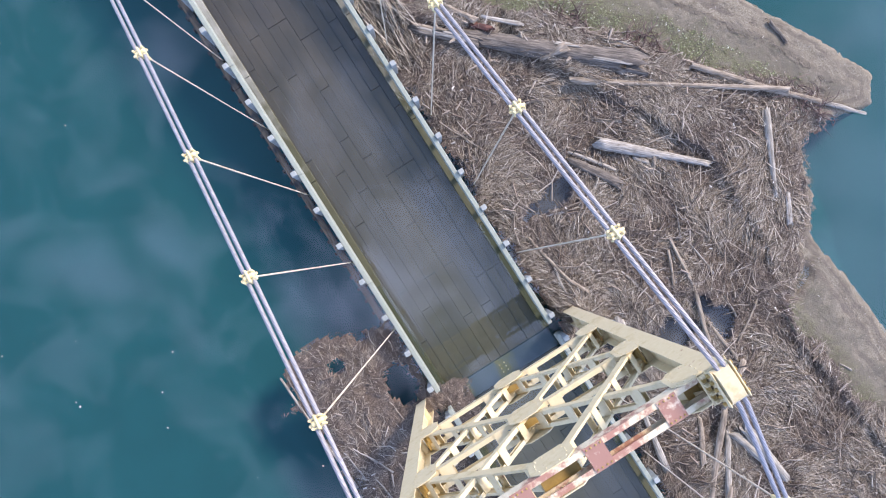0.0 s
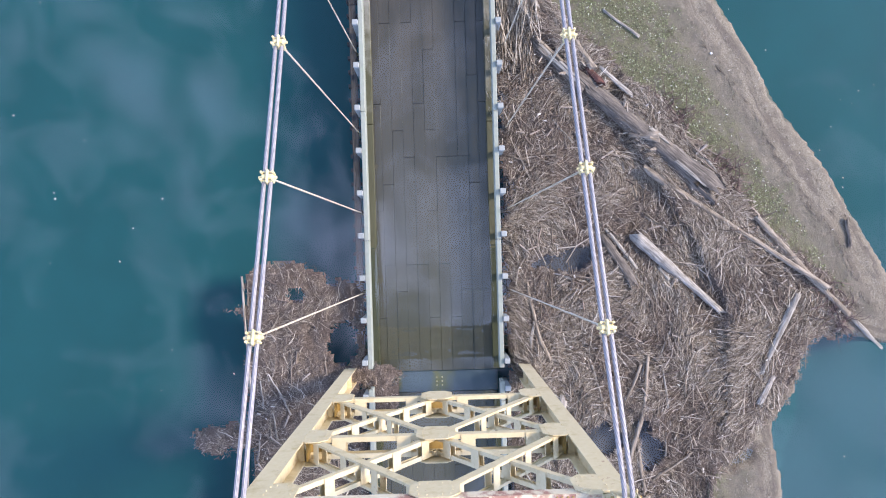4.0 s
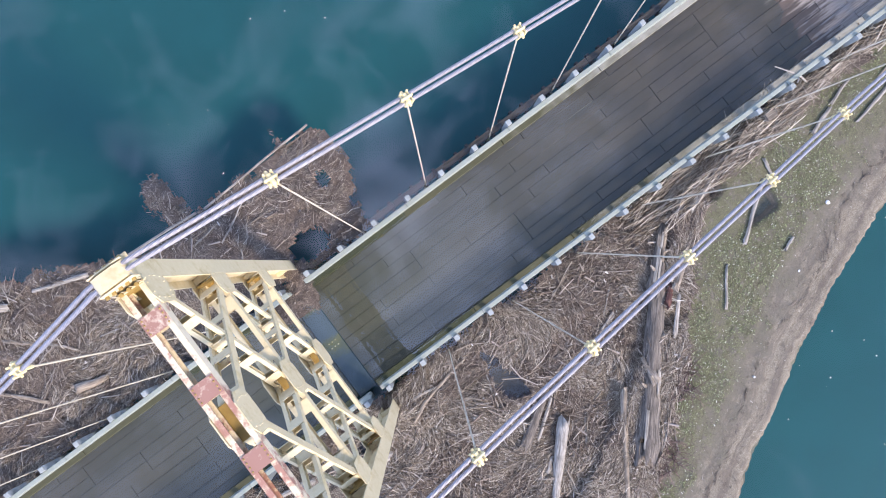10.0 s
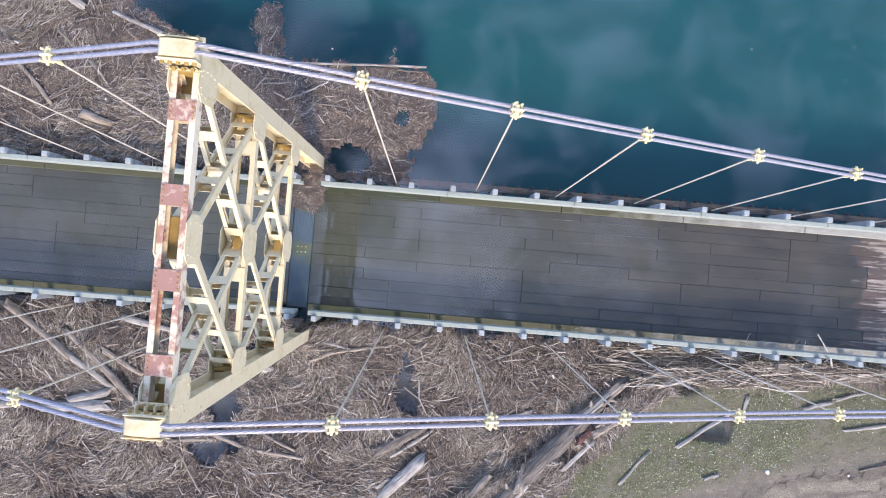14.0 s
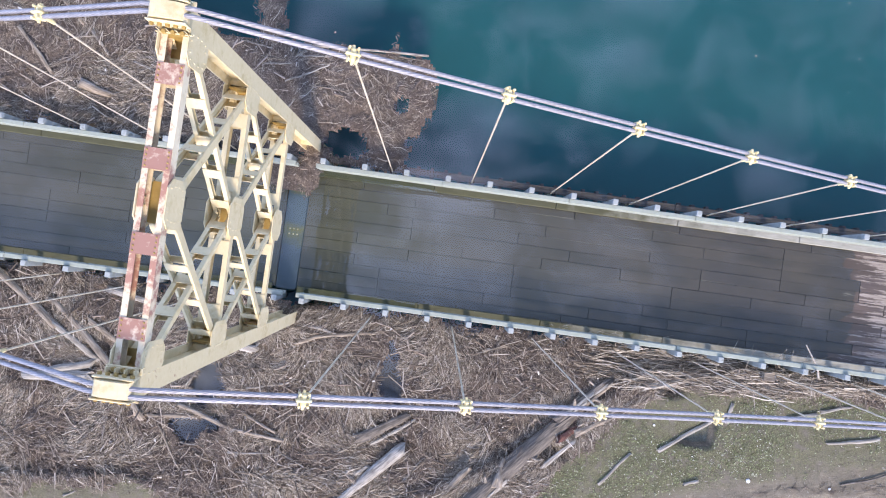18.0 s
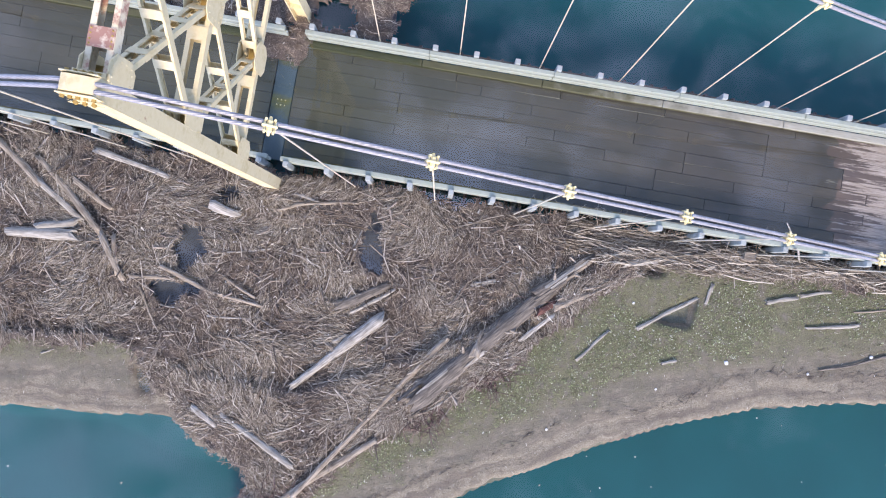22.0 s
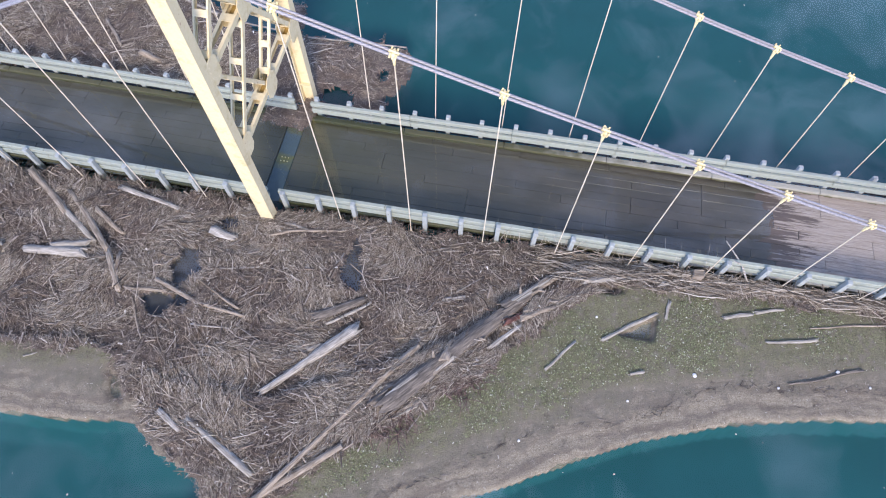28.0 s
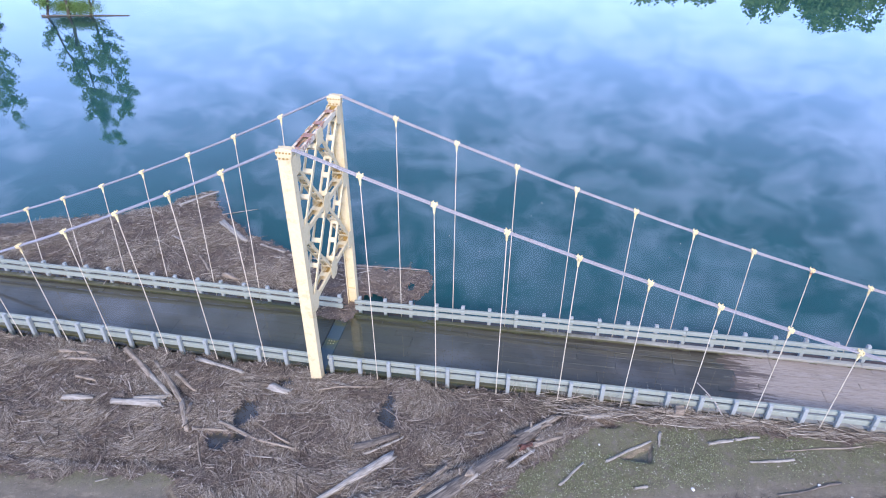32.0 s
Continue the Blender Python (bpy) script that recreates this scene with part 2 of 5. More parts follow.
def make_plank():
    """Old timber: soaked dark below the waterline and as far as it wicks up, silver-grey when dry."""
    m, nt, b, N, L = mat("deck_timber")
    geo = N("ShaderNodeNewGeometry").outputs["Position"]
    info = N("ShaderNodeObjectInfo")
    tc = N("ShaderNodeTexCoord").outputs["Object"]
    off = N("ShaderNodeVectorMath"); off.operation = "MULTIPLY_ADD"
    L(info.outputs["Random"], off.inputs[0]); off.inputs[1].default_value = (37, 11, 5); L(tc, off.inputs[2])
    g = scaled(N, L, off.outputs[0], (1.2, 22.0, 22.0))
    grain = noise_node(N, L, g, 1.6, 7, 0.65)
    blot = noise_node(N, L, scaled(N, L, geo, (0.35, 0.7, 0.7)), 1.0, 5, 0.6)
    deep = N("ShaderNodeMapRange")
    deep.inputs["From Min"].default_value, deep.inputs["From Max"].default_value = -0.17, -0.25
    sep = N("ShaderNodeSeparateXYZ"); L(geo, sep.inputs[0])
    L(sep.outputs["Z"], deep.inputs["Value"])
    soak = mixed(N, L, grain.outputs["Fac"], (0.040, 0.031, 0.028), (0.135, 0.106, 0.094))
    algae = mixed(N, L, grain.outputs["Fac"], (0.046, 0.043, 0.012), (0.115, 0.106, 0.036))
    wet = mixed(N, L, deep.outputs[0], soak, algae)
    blot_r = ramp_node(N, ((0.42, (0, 0, 0)), (0.66, (1, 1, 1))))
    L(blot.outputs["Fac"], blot_r.inputs[0])
    wet = mixed(N, L, math_node(N, L, "MULTIPLY", blot_r.outputs[0], 0.55), wet, (0.150, 0.108, 0.075))
    dark_r = ramp_node(N, ((0.40, (1, 1, 1)), (0.52, (0, 0, 0))))
    L(noise_node(N, L, scaled(N, L, geo, (0.22, 0.9, 0.9)), 1.3, 5, 0.6).outputs["Fac"], dark_r.inputs[0])
    wet = mixed(N, L, math_node(N, L, "MULTIPLY", dark_r.outputs[0], 0.45), wet, (0.034, 0.028, 0.020))
    wet = mixed(N, L, math_node(N, L, "MULTIPLY", info.outputs["Random"], 0.28), wet, (0.045, 0.036, 0.024))
    silt = N("ShaderNodeMapRange")
    silt.inputs["From Min"].default_value, silt.inputs["From Max"].default_value = -0.05, -0.17
    silt.inputs["To Min"].default_value, silt.inputs["To Max"].default_value = 0.0, 0.55
    L(sep.outputs["Z"], silt.inputs["Value"])
    film = math_node(N, L, "MULTIPLY", silt.outputs[0], math_node(N, L, "MULTIPLY_ADD", noise_node(N, L, geo, 1.4, 5, 0.6).outputs["Fac"], 1.1))
    wet = mixed(N, L, film, wet, mixed(N, L, grain.outputs["Fac"], (0.078, 0.070, 0.054), (0.116, 0.104, 0.083)))
    dry_r = ramp_node(N, ((0.28, (0.04, 0.034, 0.028)), (0.42, (0.205, 0.175, 0.15)), (0.72, (0.36, 0.325, 0.30))))
    L(grain.outputs["Fac"], dry_r.inputs[0])
    dry = mixed(N, L, math_node(N, L, "MULTIPLY", info.outputs["Random"], 0.5), dry_r.outputs[0], (0.26, 0.215, 0.172))
    edge = noise_node(N, L, scaled(N, L, off.outputs[0], (0.8, 9.0, 1.0)), 1.0, 6, 0.7)
    lift = math_node(N, L, "MULTIPLY_ADD", edge.outputs["Fac"], -0.10)
    lift.node.inputs[2].default_value = 0.040
    h = math_node(N, L, "ADD", sep.outputs["Z"], lift)
    k = ramp_node(N, ((0.500, (0, 0, 0)), (0.5025, (1, 1, 1))))
    L(math_node(N, L, "ADD", h, 0.5), k.inputs[0])
    L(mixed(N, L, k.outputs[0], wet, dry), b.inputs["Base Color"])
    rr = N("ShaderNodeMapRange")
    rr.inputs["To Min"].default_value, rr.inputs["To Max"].default_value = 0.35, 0.85
    L(k.outputs[0], rr.inputs["Value"]); L(rr.outputs[0], b.inputs["Roughness"])
    bump(N, L, grain.outputs["Fac"], b, 0.5, 0.012)
    return m


M_PLANK = make_plank()


def make_water():
    """Clear still surface: what lies under it shows through, the sky lies on it by its gloss."""
    m, nt, b, N, L = mat("still_water")
    nt.nodes.remove(b)
    out = nt.nodes["Material Output"]
    clear, gl, lw, mx = N("ShaderNodeBsdfTransparent"), N("ShaderNodeBsdfGlossy"), N("ShaderNodeLayerWeight"), N("ShaderNodeMixShader")
    clear.inputs[0].default_value = (0.80, 0.86, 0.84, 1)
    gl.inputs["Roughness"].default_value = 0.0
    lw.inputs["Blend"].default_value = 0.5
    gloss = math_node(N, L, "MULTIPLY_ADD", math_node(N, L, "POWER", lw.outputs["Facing"], 3.8), 0.94)
    gloss.node.inputs[2].default_value = 0.050
    L(gloss, mx.inputs[0]); L(clear.outputs[0], mx.inputs[1]); L(gl.outputs[0], mx.inputs[2])
    L(mx.outputs[0], out.inputs["Surface"])
    return m


M_WATER = make_water()


def make_ground():
    """Silt bar: grey-tan beach with drift lines, sprouting olive-green further in; murky teal where the bed lies deep."""
    m, nt, b, N, L = mat("silt_and_lakebed")
    p = N("ShaderNodeNewGeometry").outputs["Position"]
    sep = N("ShaderNodeSeparateXYZ"); L(p, sep.inputs[0])
    fine, mid, big = noise_node(N, L, p, 30.0, 6, 0.75), noise_node(N, L, p, 3.2, 6, 0.65), noise_node(N, L, p, 0.5, 4)
    sr = ramp_node(N, ((0.30, (0.085, 0.072, 0.056)), (0.45, (0.185, 0.160, 0.120)), (0.62, (0.290, 0.256, 0.198)), (0.75, (0.47, 0.425, 0.35))))
    L(fine.outputs["Fac"], sr.inputs[0])
    drift = ramp_node(N, ((0.50, (0, 0, 0)), (0.62, (1, 1, 1))))
    L(mid.outputs["Fac"], drift.inputs[0])
    sand = mixed(N, L, math_node(N, L, "MULTIPLY", drift.outputs[0], 0.5), sr.outputs[0], (0.115, 0.094, 0.076))
    along = N("ShaderNodeAttribute"); along.attribute_name = "shore"
    strand = N("ShaderNodeCombineXYZ")
    L(math_node(N, L, "MULTIPLY", along.outputs["Fac"], 2.4), strand.inputs[0])
    L(math_node(N, L, "MULTIPLY", sep.outputs["X"], 0.16), strand.inputs[1])
    lines = noise_node(N, L, strand.outputs[0], 1.5, 7, 0.66)
    lr = ramp_node(N, ((0.47, (0, 0, 0)), (0.57, (1, 1, 1))))
    L(lines.outputs["Fac"], lr.inputs[0])
    sand = mixed(N, L, math_node(N, L, "MULTIPLY", lr.outputs[0], 0.6), sand, (0.105, 0.086, 0.072))
    gr = ramp_node(N, ((0.34, (0.056, 0.050, 0.036)), (0.50, (0.130, 0.122, 0.078)), (0.62, (0.170, 0.178, 0.098)), (0.78, (0.31, 0.33, 0.21))))
    L(fine.outputs["Fac"], gr.inputs[0])
    mud = mixed(N, L, fine.outputs["Fac"], (0.080, 0.069, 0.053), (0.21, 0.188, 0.150))
    inner = mixed(N, L, drift.outputs[0], gr.outputs[0], mud)
    hh = math_node(N, L, "ADD", sep.outputs["Z"], math_node(N, L, "MULTIPLY", mid.outputs["Fac"], 0.10))
    k1 = ramp_node(N, ((0.140, (0, 0, 0)), (0.180, (1, 1, 1))))
    L(hh, k1.inputs[0])
    k2 = ramp_node(N, ((0.165, (0, 0, 0)), (0.235, (1, 1, 1))))
    L(hh, k2.inputs[0])
    land = mixed(N, L, k2.outputs[0], mixed(N, L, k1.outputs[0], sand, mud), inner)
    murk = mixed(N, L, big.outputs["Fac"], (0.007, 0.070, 0.081), (0.010, 0.104, 0.118))
    d = N("ShaderNodeMapRange")
    d.inputs["From Min"].default_value, d.inputs["From Max"].default_value = -0.04, -0.22
    L(sep.outputs["Z"], d.inputs["Value"])
    L(mixed(N, L, d.outputs[0], land, murk), b.inputs["Base Color"])
    b.inputs["Roughness"].default_value = 0.9
    b.inputs["Specular IOR Level"].default_value = 0.2
    dry = N("ShaderNodeMapRange")
    dry.inputs["From Min"].default_value, dry.inputs["From Max"].default_value = -0.10, 0.02
    L(sep.outputs["Z"], dry.inputs["Value"])
    bump(N, L, math_node(N, L, "MULTIPLY", dry.outputs[0], math_node(N, L, "ADD", fine.outputs["Fac"], mid.outputs["Fac"])), b, 0.8, 0.04)
    return m


M_GROUND = make_ground()


def make_litter(name, stops, scale=14.0):
    m, nt, b, N, L = mat(name)
    p = N("ShaderNodeNewGeometry")
    r = ramp_node(N, stops)
    L(p.outputs["Random Per Island"], r.inputs[0])
    n = noise_node(N, L, p.outputs["Position"], scale, 5)
    c = mixed(N, L, math_node(N, L, "MULTIPLY", n.outputs["Fac"], 0.3), r.outputs[0], (0.10, 0.072, 0.052))
    L(c, b.inputs["Base Color"])
    b.inputs["Roughness"].default_value = 0.85
    return m


M_TWIG = make_litter("dead_reed", ((0.0, (0.055, 0.043, 0.033)), (0.28, (0.165, 0.135, 0.100)), (0.55, (0.33, 0.280, 0.215)), (0.84, (0.52, 0.455, 0.365)), (1.0, (0.72, 0.66, 0.56))))
M_PALE = make_litter("bleached_bits", ((0.0, (0.34, 0.29, 0.24)), (0.6, (0.52, 0.47, 0.41)), (1.0, (0.74, 0.71, 0.66))))
M_STICK = make_litter("dead_sticks", ((0.0, (0.035, 0.026, 0.021)), (0.4, (0.130, 0.104, 0.081)), (0.80, (0.26, 0.216, 0.172)), (1.0, (0.50, 0.44, 0.37))))
M_CHIP = make_litter("chips", ((0.0, (0.06, 0.042, 0.034)), (0.6, (0.19, 0.147, 0.117)), (1.0, (0.42, 0.355, 0.29))))
M_SPROUT = make_litter("sprouts", ((0.0, (0.06, 0.068, 0.03)), (0.5, (0.15, 0.175, 0.075)), (0.82, (0.28, 0.33, 0.16)), (0.93, (0.44, 0.48, 0.32)), (1.0, (0.66, 0.66, 0.58))))
def leafy(m):
    """Lets some light through the leaves of a litter material."""
    nt = m.node_tree
    b, out = nt.nodes["Principled BSDF"], nt.nodes["Material Output"]
    tr, mx = nt.nodes.new("ShaderNodeBsdfTranslucent"), nt.nodes.new("ShaderNodeMixShader")
    nt.links.new(b.inputs["Base Color"].links[0].from_socket, tr.inputs[0])
    nt.links.new(b.outputs[0], mx.inputs[1]); nt.links.new(tr.outputs[0], mx.inputs[2])
    nt.links.new(mx.outputs[0], out.inputs["Surface"])
    return m


M_LEAF = make_litter("leaf", ((0.0, (0.13, 0.24, 0.07)), (0.6, (0.21, 0.37, 0.11)), (1.0, (0.33, 0.48, 0.17))), 2.0)
leafy(M_LEAF)


def make_mulch():
    m, nt, b, N, L = mat("soaked_mulch")
    p = N("ShaderNodeNewGeometry").outputs["Position"]
    f, g = noise_node(N, L, p, 30.0, 6, 0.72), noise_node(N, L, p, 2.2, 5)
    r = ramp_node(N, ((0.34, (0.032, 0.024, 0.019)), (0.52, (0.140, 0.109, 0.087)), (0.70, (0.34, 0.275, 0.225))))
    L(f.outputs["Fac"], r.inputs[0])
    patch = ramp_node(N, ((0.44, (0, 0, 0)), (0.60, (1, 1, 1))))
    L(g.outputs["Fac"], patch.inputs[0])
    c = mixed(N, L, math_node(N, L, "MULTIPLY", patch.outputs[0], 0.55), r.outputs[0], (0.040, 0.027, 0.024))
    L(c, b.inputs["Base Color"])
    b.inputs["Roughness"].default_value = 0.9
    bump(N, L, f.outputs["Fac"], b, 0.9, 0.04)
    return m


M_MULCH = make_mulch()
M_MUD = make_litter("pool_mud", ((0.0, (0.034, 0.033, 0.042)), (1.0, (0.050, 0.048, 0.058))))


def make_log(name, dark, light):
    m, nt, b, N, L = mat(name)
    tc = N("ShaderNodeTexCoord").outputs["Object"]
    g = noise_node(N, L, scaled(N, L, tc, (1.5, 14.0, 14.0)), 1.6, 7, 0.68)
    blot = noise_node(N, L, tc, 5.0, 6, 0.65)
    r = ramp_node(N, ((0.33, tuple(0.3 * v for v in dark)), (0.45, dark), (0.65, light)))
    L(g.outputs["Fac"], r.inputs[0])
    c = mixed(N, L, math_node(N, L, "MULTIPLY", blot.outputs["Fac"], 0.5), r.outputs[0], tuple(0.9 * v for v in dark))
    L(c, b.inputs["Base Color"])
    b.inputs["Roughness"].default_value = 0.85
    bump(N, L, g.outputs["Fac"], b, 0.8, 0.03)
    return m


M_LOG = {"pale": make_log("bleached_wood", (0.22, 0.20, 0.172), (0.50, 0.465, 0.415)),
         "tan": make_log("weathered_wood", (0.19, 0.153, 0.115), (0.40, 0.338, 0.265)),
         "dark": make_log("rotten_wood", (0.082, 0.069, 0.057), (0.23, 0.193, 0.157)),
         "grey": make_log("grey_wood", (0.22, 0.20, 0.17), (0.42, 0.39, 0.34)),
         "red": make_log("red_rotten_wood", (0.085, 0.033, 0.025), (0.20, 0.085, 0.06)),
         "bark": make_log("bark", (0.055, 0.045, 0.035), (0.13, 0.11, 0.085))}


M_JOIST = make_log("soaked_joist", (0.060, 0.044, 0.040), (0.15, 0.115, 0.10))


# ============ mesh helpers ============
def part(name, bm, material, parent=None, label="", smooth=False):
    """Links a bmesh as one mesh object, under a thing or a part where one is given."""
    me = bpy.data.meshes.new(name)
    bm.to_mesh(me)
    bm.free()
    me.materials.append(material)
    if smooth:
        me.polygons.foreach_set("use_smooth", [True] * len(me.polygons))
    ob = new(name, me)
    if parent is not None:
        ob.parent = parent
    if label:
        tagged(ob, label)
    return ob


def thing(name, label, category, m=None, group="", kind=""):
    ob = new(name)
    ob.empty_display_size = 0.3
    if m is not None:
        ob.matrix_world = m
    return tagged(ob, label, category, group, kind)


def add_box(bm, lo, hi, m=None, bevel=0.0):
    c = [(a + b) / 2 for a, b in zip(lo, hi)]
    s = [max(b - a, 1e-4) for a, b in zip(lo, hi)]
    mm = Matrix.Translation(c) @ Matrix.Diagonal((*s, 1))
    if m is not None:
        mm = m @ mm
    g = bmesh.ops.create_cube(bm, size=1, matrix=mm)
    if bevel:
        es = list({e for v in g["verts"] for e in v.link_edges})
        bmesh.ops.bevel(bm, geom=es, offset=bevel, segments=1, affect="EDGES")
    return bm


def box(lo, hi, m=None, bevel=0.0):
    return add_box(bmesh.new(), lo, hi, m, bevel)


def rod_between(bm, a, b, r0, r1=None, sides=8):
    a, b = Vector(a), Vector(b)
    d = b - a
    m = Matrix.Translation((a + b) / 2) @ d.to_track_quat("Z", "Y").to_matrix().to_4x4()
    bmesh.ops.create_cone(bm, cap_ends=True, segments=sides, radius1=r0, radius2=r0 if r1 is None else r1, depth=d.length, matrix=m)
    return bm


def lerp_at(x, table):
    for (x0, v0), (x1, v1) in zip(table, table[1:]):
        if x <= x1:
            w = min(max((x - x0) / (x1 - x0), 0), 1)
            w = w * w * (3 - 2 * w) * 0.3 + w * 0.7
            return v0 + (v1 - v0) * w
    return table[-1][1]


DECK_LEVEL = ((-30, -0.06), (-12, -0.12), (-5, -0.20), (0, -0.27), (4, -0.20), (8, -0.12), (12, -0.06), (16.4, -0.004), (19, 0.035), (26, 0.11), (40, 0.25))


def deck_z(x):
    return lerp_at(x, DECK_LEVEL)


def rail_z(x):
    return deck_z(x) + 0.93


Y_N, Y_S = 1.93, -1.82          # rail lines
LEG_N, LEG_S = 2.58, -2.52      # tower legs


# ============ ground, lake ============
def inside(poly, x, y):
    """Vectorised point-in-polygon."""
    r = np.zeros(x.shape, bool)
    for (x0, y0), (x1, y1) in zip(poly, poly[1:] + poly[:1]):
        c = (y0 > y) != (y1 > y)
        t = (x1 - x0) * (y - y0) / (y1 - y0 + 1e-12) + x0
        r ^= c & (x < t)
    return r


def edge_dist(poly, x, y):
    d = np.full(x.shape, 1e9)
    for (x0, y0), (x1, y1) in zip(poly, poly[1:] + poly[:1]):
        dx, dy = x1 - x0, y1 - y0
        t = np.clip(((x - x0) * dx + (y - y0) * dy) / (dx * dx + dy * dy + 1e-9), 0, 1)
        d = np.minimum(d, np.hypot(x - x0 - t * dx, y - y0 - t * dy))
    return d


def wobble(x, y, scale, seed):
    """Cheap smooth 2D noise in -1..1."""
    rng = np.random.RandomState(seed)
    out = np.zeros(x.shape)
    amp = 0.0
    for o in range(5):
        f, w = scale * 1.9 ** o, 0.62 ** o
        for _ in range(3):
            a = rng.uniform(0, 2 * np.pi)
            out += w * np.sin(f * (x * np.cos(a) + y * np.sin(a)) * rng.uniform(0.7, 1.3) + rng.uniform(0, 6.28))
        amp += w * 1.9
    return out / amp


SHORE = [(-70, -13.5), (-30, -11.6), (-14, -10.9), (-7.2, -10.35), (-3.7, -10.1), (-1.9, -9.8), (-0.9, -10.5), (0.5, -10.95), (0.9, -11.6),
         (0.4, -13.45), (1.2, -14.0), (3.3, -13.05), (5.0, -12.1), (7.65, -10.35), (10.6, -8.75), (12.6, -7.72), (15.0, -6.85), (17.6, -6.2),
         (19.7, -5.86), (26, -5.3), (40, -4.6), (80, -3.0)]
INNER = [(80, -1.9), (40, -1.9), (24, -1.9), (18, -1.95), (13.5, -2.05), (10.2, -2.7), (8.6, -4.6), (6, -6.2), (2, -8.3), (-1.6, -8.3), (-4, -7.6), (-9, -8.2), (-20, -8.5), (-70, -9.5)]
BAR = SHORE + INNER


HOLLOW = [(11.85, -4.62), (12.95, -3.78), (12.86, -4.62)]     # small three-cornered pool on the bar


def line_dist(line, x, y):
    d = np.full(x.shape, 1e9)
    for (x0, y0), (x1, y1) in zip(line, line[1:]):
        dx, dy = x1 - x0, y1 - y0
        t = np.clip(((x - x0) * dx + (y - y0) * dy) / (dx * dx + dy * dy + 1e-9), 0, 1)
        d = np.minimum(d, np.hypot(x - x0 - t * dx, y - y0 - t * dy))
    return d


def shore_side(x, y):
    return np.where(inside(BAR, x, y), 1, -1) * line_dist(SHORE, x, y) + 0.17 * wobble(x, y, 2.0, 5) + 0.07 * wobble(x, y, 5.0, 6) + 0.02 * wobble(x, y, 11.0, 8)


def bar_height(x, y):
    ins = np.where(inside(BAR, x, y), 1, -1)
    s = shore_side(x, y)
    n = ins * line_dist(INNER, x, y) + 0.15 * wobble(x, y, 2.0, 15)
    h = np.interp(s, (-3, -0.5, 0.0, 0.12, 1.0, 1.5, 2.6, 5), (-1.4, -0.4, -0.03, 0.06, 0.11, 0.14, 0.22, 0.28))
    h = np.minimum(h, np.interp(n, (-3, -0.4, 0, 0.12, 0.5), (-1.4, -0.7, -0.05, 0.18, 0.6)))
    ridge = 0.008 * np.sin(8 * s + 2.5 * wobble(x, y, 0.8, 9)) * (s > 0.3) * (s < 2.0)
    hollow = np.interp(edge_dist(HOLLOW, x, y) * np.where(inside(HOLLOW, x, y), 1, -1) + 0.03 * wobble(x, y, 9, 4), (-0.10, 0.06), (0, 1))
    hollow = np.maximum(hollow, np.clip(1.6 - 1.5 * np.hypot((x - 8.2) / 0.62, (y + 5.38) / 0.30), 0, 1))
    hollow = np.maximum(hollow, np.clip(1.5 - 1.5 * np.hypot((x + 2.75 + 0.6 * (y + 8.9)) / 0.28, (y + 8.9) / 0.75) + 0.3 * wobble(x, y, 6.0, 44), 0, 1))
    hollow = np.maximum(hollow, np.clip(1.6 - 1.5 * np.hypot((x - 11.45) / 0.5, (y + 3.12) / 0.22), 0, 1))
    return (h + ridge) * (1 - hollow) - 0.045 * hollow + (1 - hollow) * (0.020 * wobble(x, y, 5.0, 7) + 0.012 * wobble(x, y, 16.0, 17)) * (s > 0)


def axis(lo, hi, step, far):
    near = np.arange(lo, hi + step / 2, step)
    tail = np.cumsum(np.geomspace(1.0, far / 4, 16))
    return np.concatenate([lo - tail[::-1], near, hi + tail])


def grid_mesh(name, xs, ys, zf, keep=None):
    X, Y = np.meshgrid(xs, ys, indexing="ij")
    Z = zf(X, Y)
    nx, ny = X.shape
    idx = np.arange(nx * ny).reshape(nx, ny)
    q = np.stack([idx[:-1, :-1], idx[1:, :-1], idx[1:, 1:], idx[:-1, 1:]], -1).reshape(-1, 4)
    if keep is not None:
        q = q[keep(X, Y)[:-1, :-1].reshape(-1)]
    me = bpy.data.meshes.new(name)
    used, q = np.unique(q, return_inverse=True)
    me.from_pydata(np.stack([X, Y, Z], -1).reshape(-1, 3)[used].tolist(), [], q.reshape(-1, 4).tolist())
    me.polygons.foreach_set("use_smooth", [True] * len(me.polygons))
    return me


ground_mesh = grid_mesh("ground", axis(-24, 34, 0.10, 2500), axis(-16, 0.5, 0.10, 2500), bar_height)
ground_mesh.materials.append(M_GROUND)
_co = np.zeros(len(ground_mesh.vertices) * 3)
ground_mesh.vertices.foreach_get("co", _co)
ground_mesh.attributes.new("shore", "FLOAT", "POINT").data.foreach_set("value", shore_side(_co[0::3], _co[1::3]))
ground = tagged(new("ground", ground_mesh), "grey-tan silt bar sprouting green, sloping into a teal lake bed", "ground", kind="structure")

wm = bpy.data.meshes.new("water")
wm.from_pydata([(-2500, -2500, 0), (2500, -2500, 0), (2500, 2500, 0), (-2500, 2500, 0)], [], [(0, 1, 2, 3)])
wm.materials.append(M_WATER)
water = tagged(new("water", wm), "still teal lake water mirroring a cloudy sky", "water", kind="structure")

# ============ bridge deck ============
deck = thing("bridge_deck", "flooded timber plank bridge deck, soaked dark, dry and grey where it rises", "bridge deck", kind="structure")
DECK_LO, DECK_HI, ROWS_N = Y_S + 0.10, Y_N - 0.10, 11
PLANK_W = (DECK_HI - DECK_LO) / ROWS_N
SPANS = ((-30.0, -0.62), (0.02, 40.0))


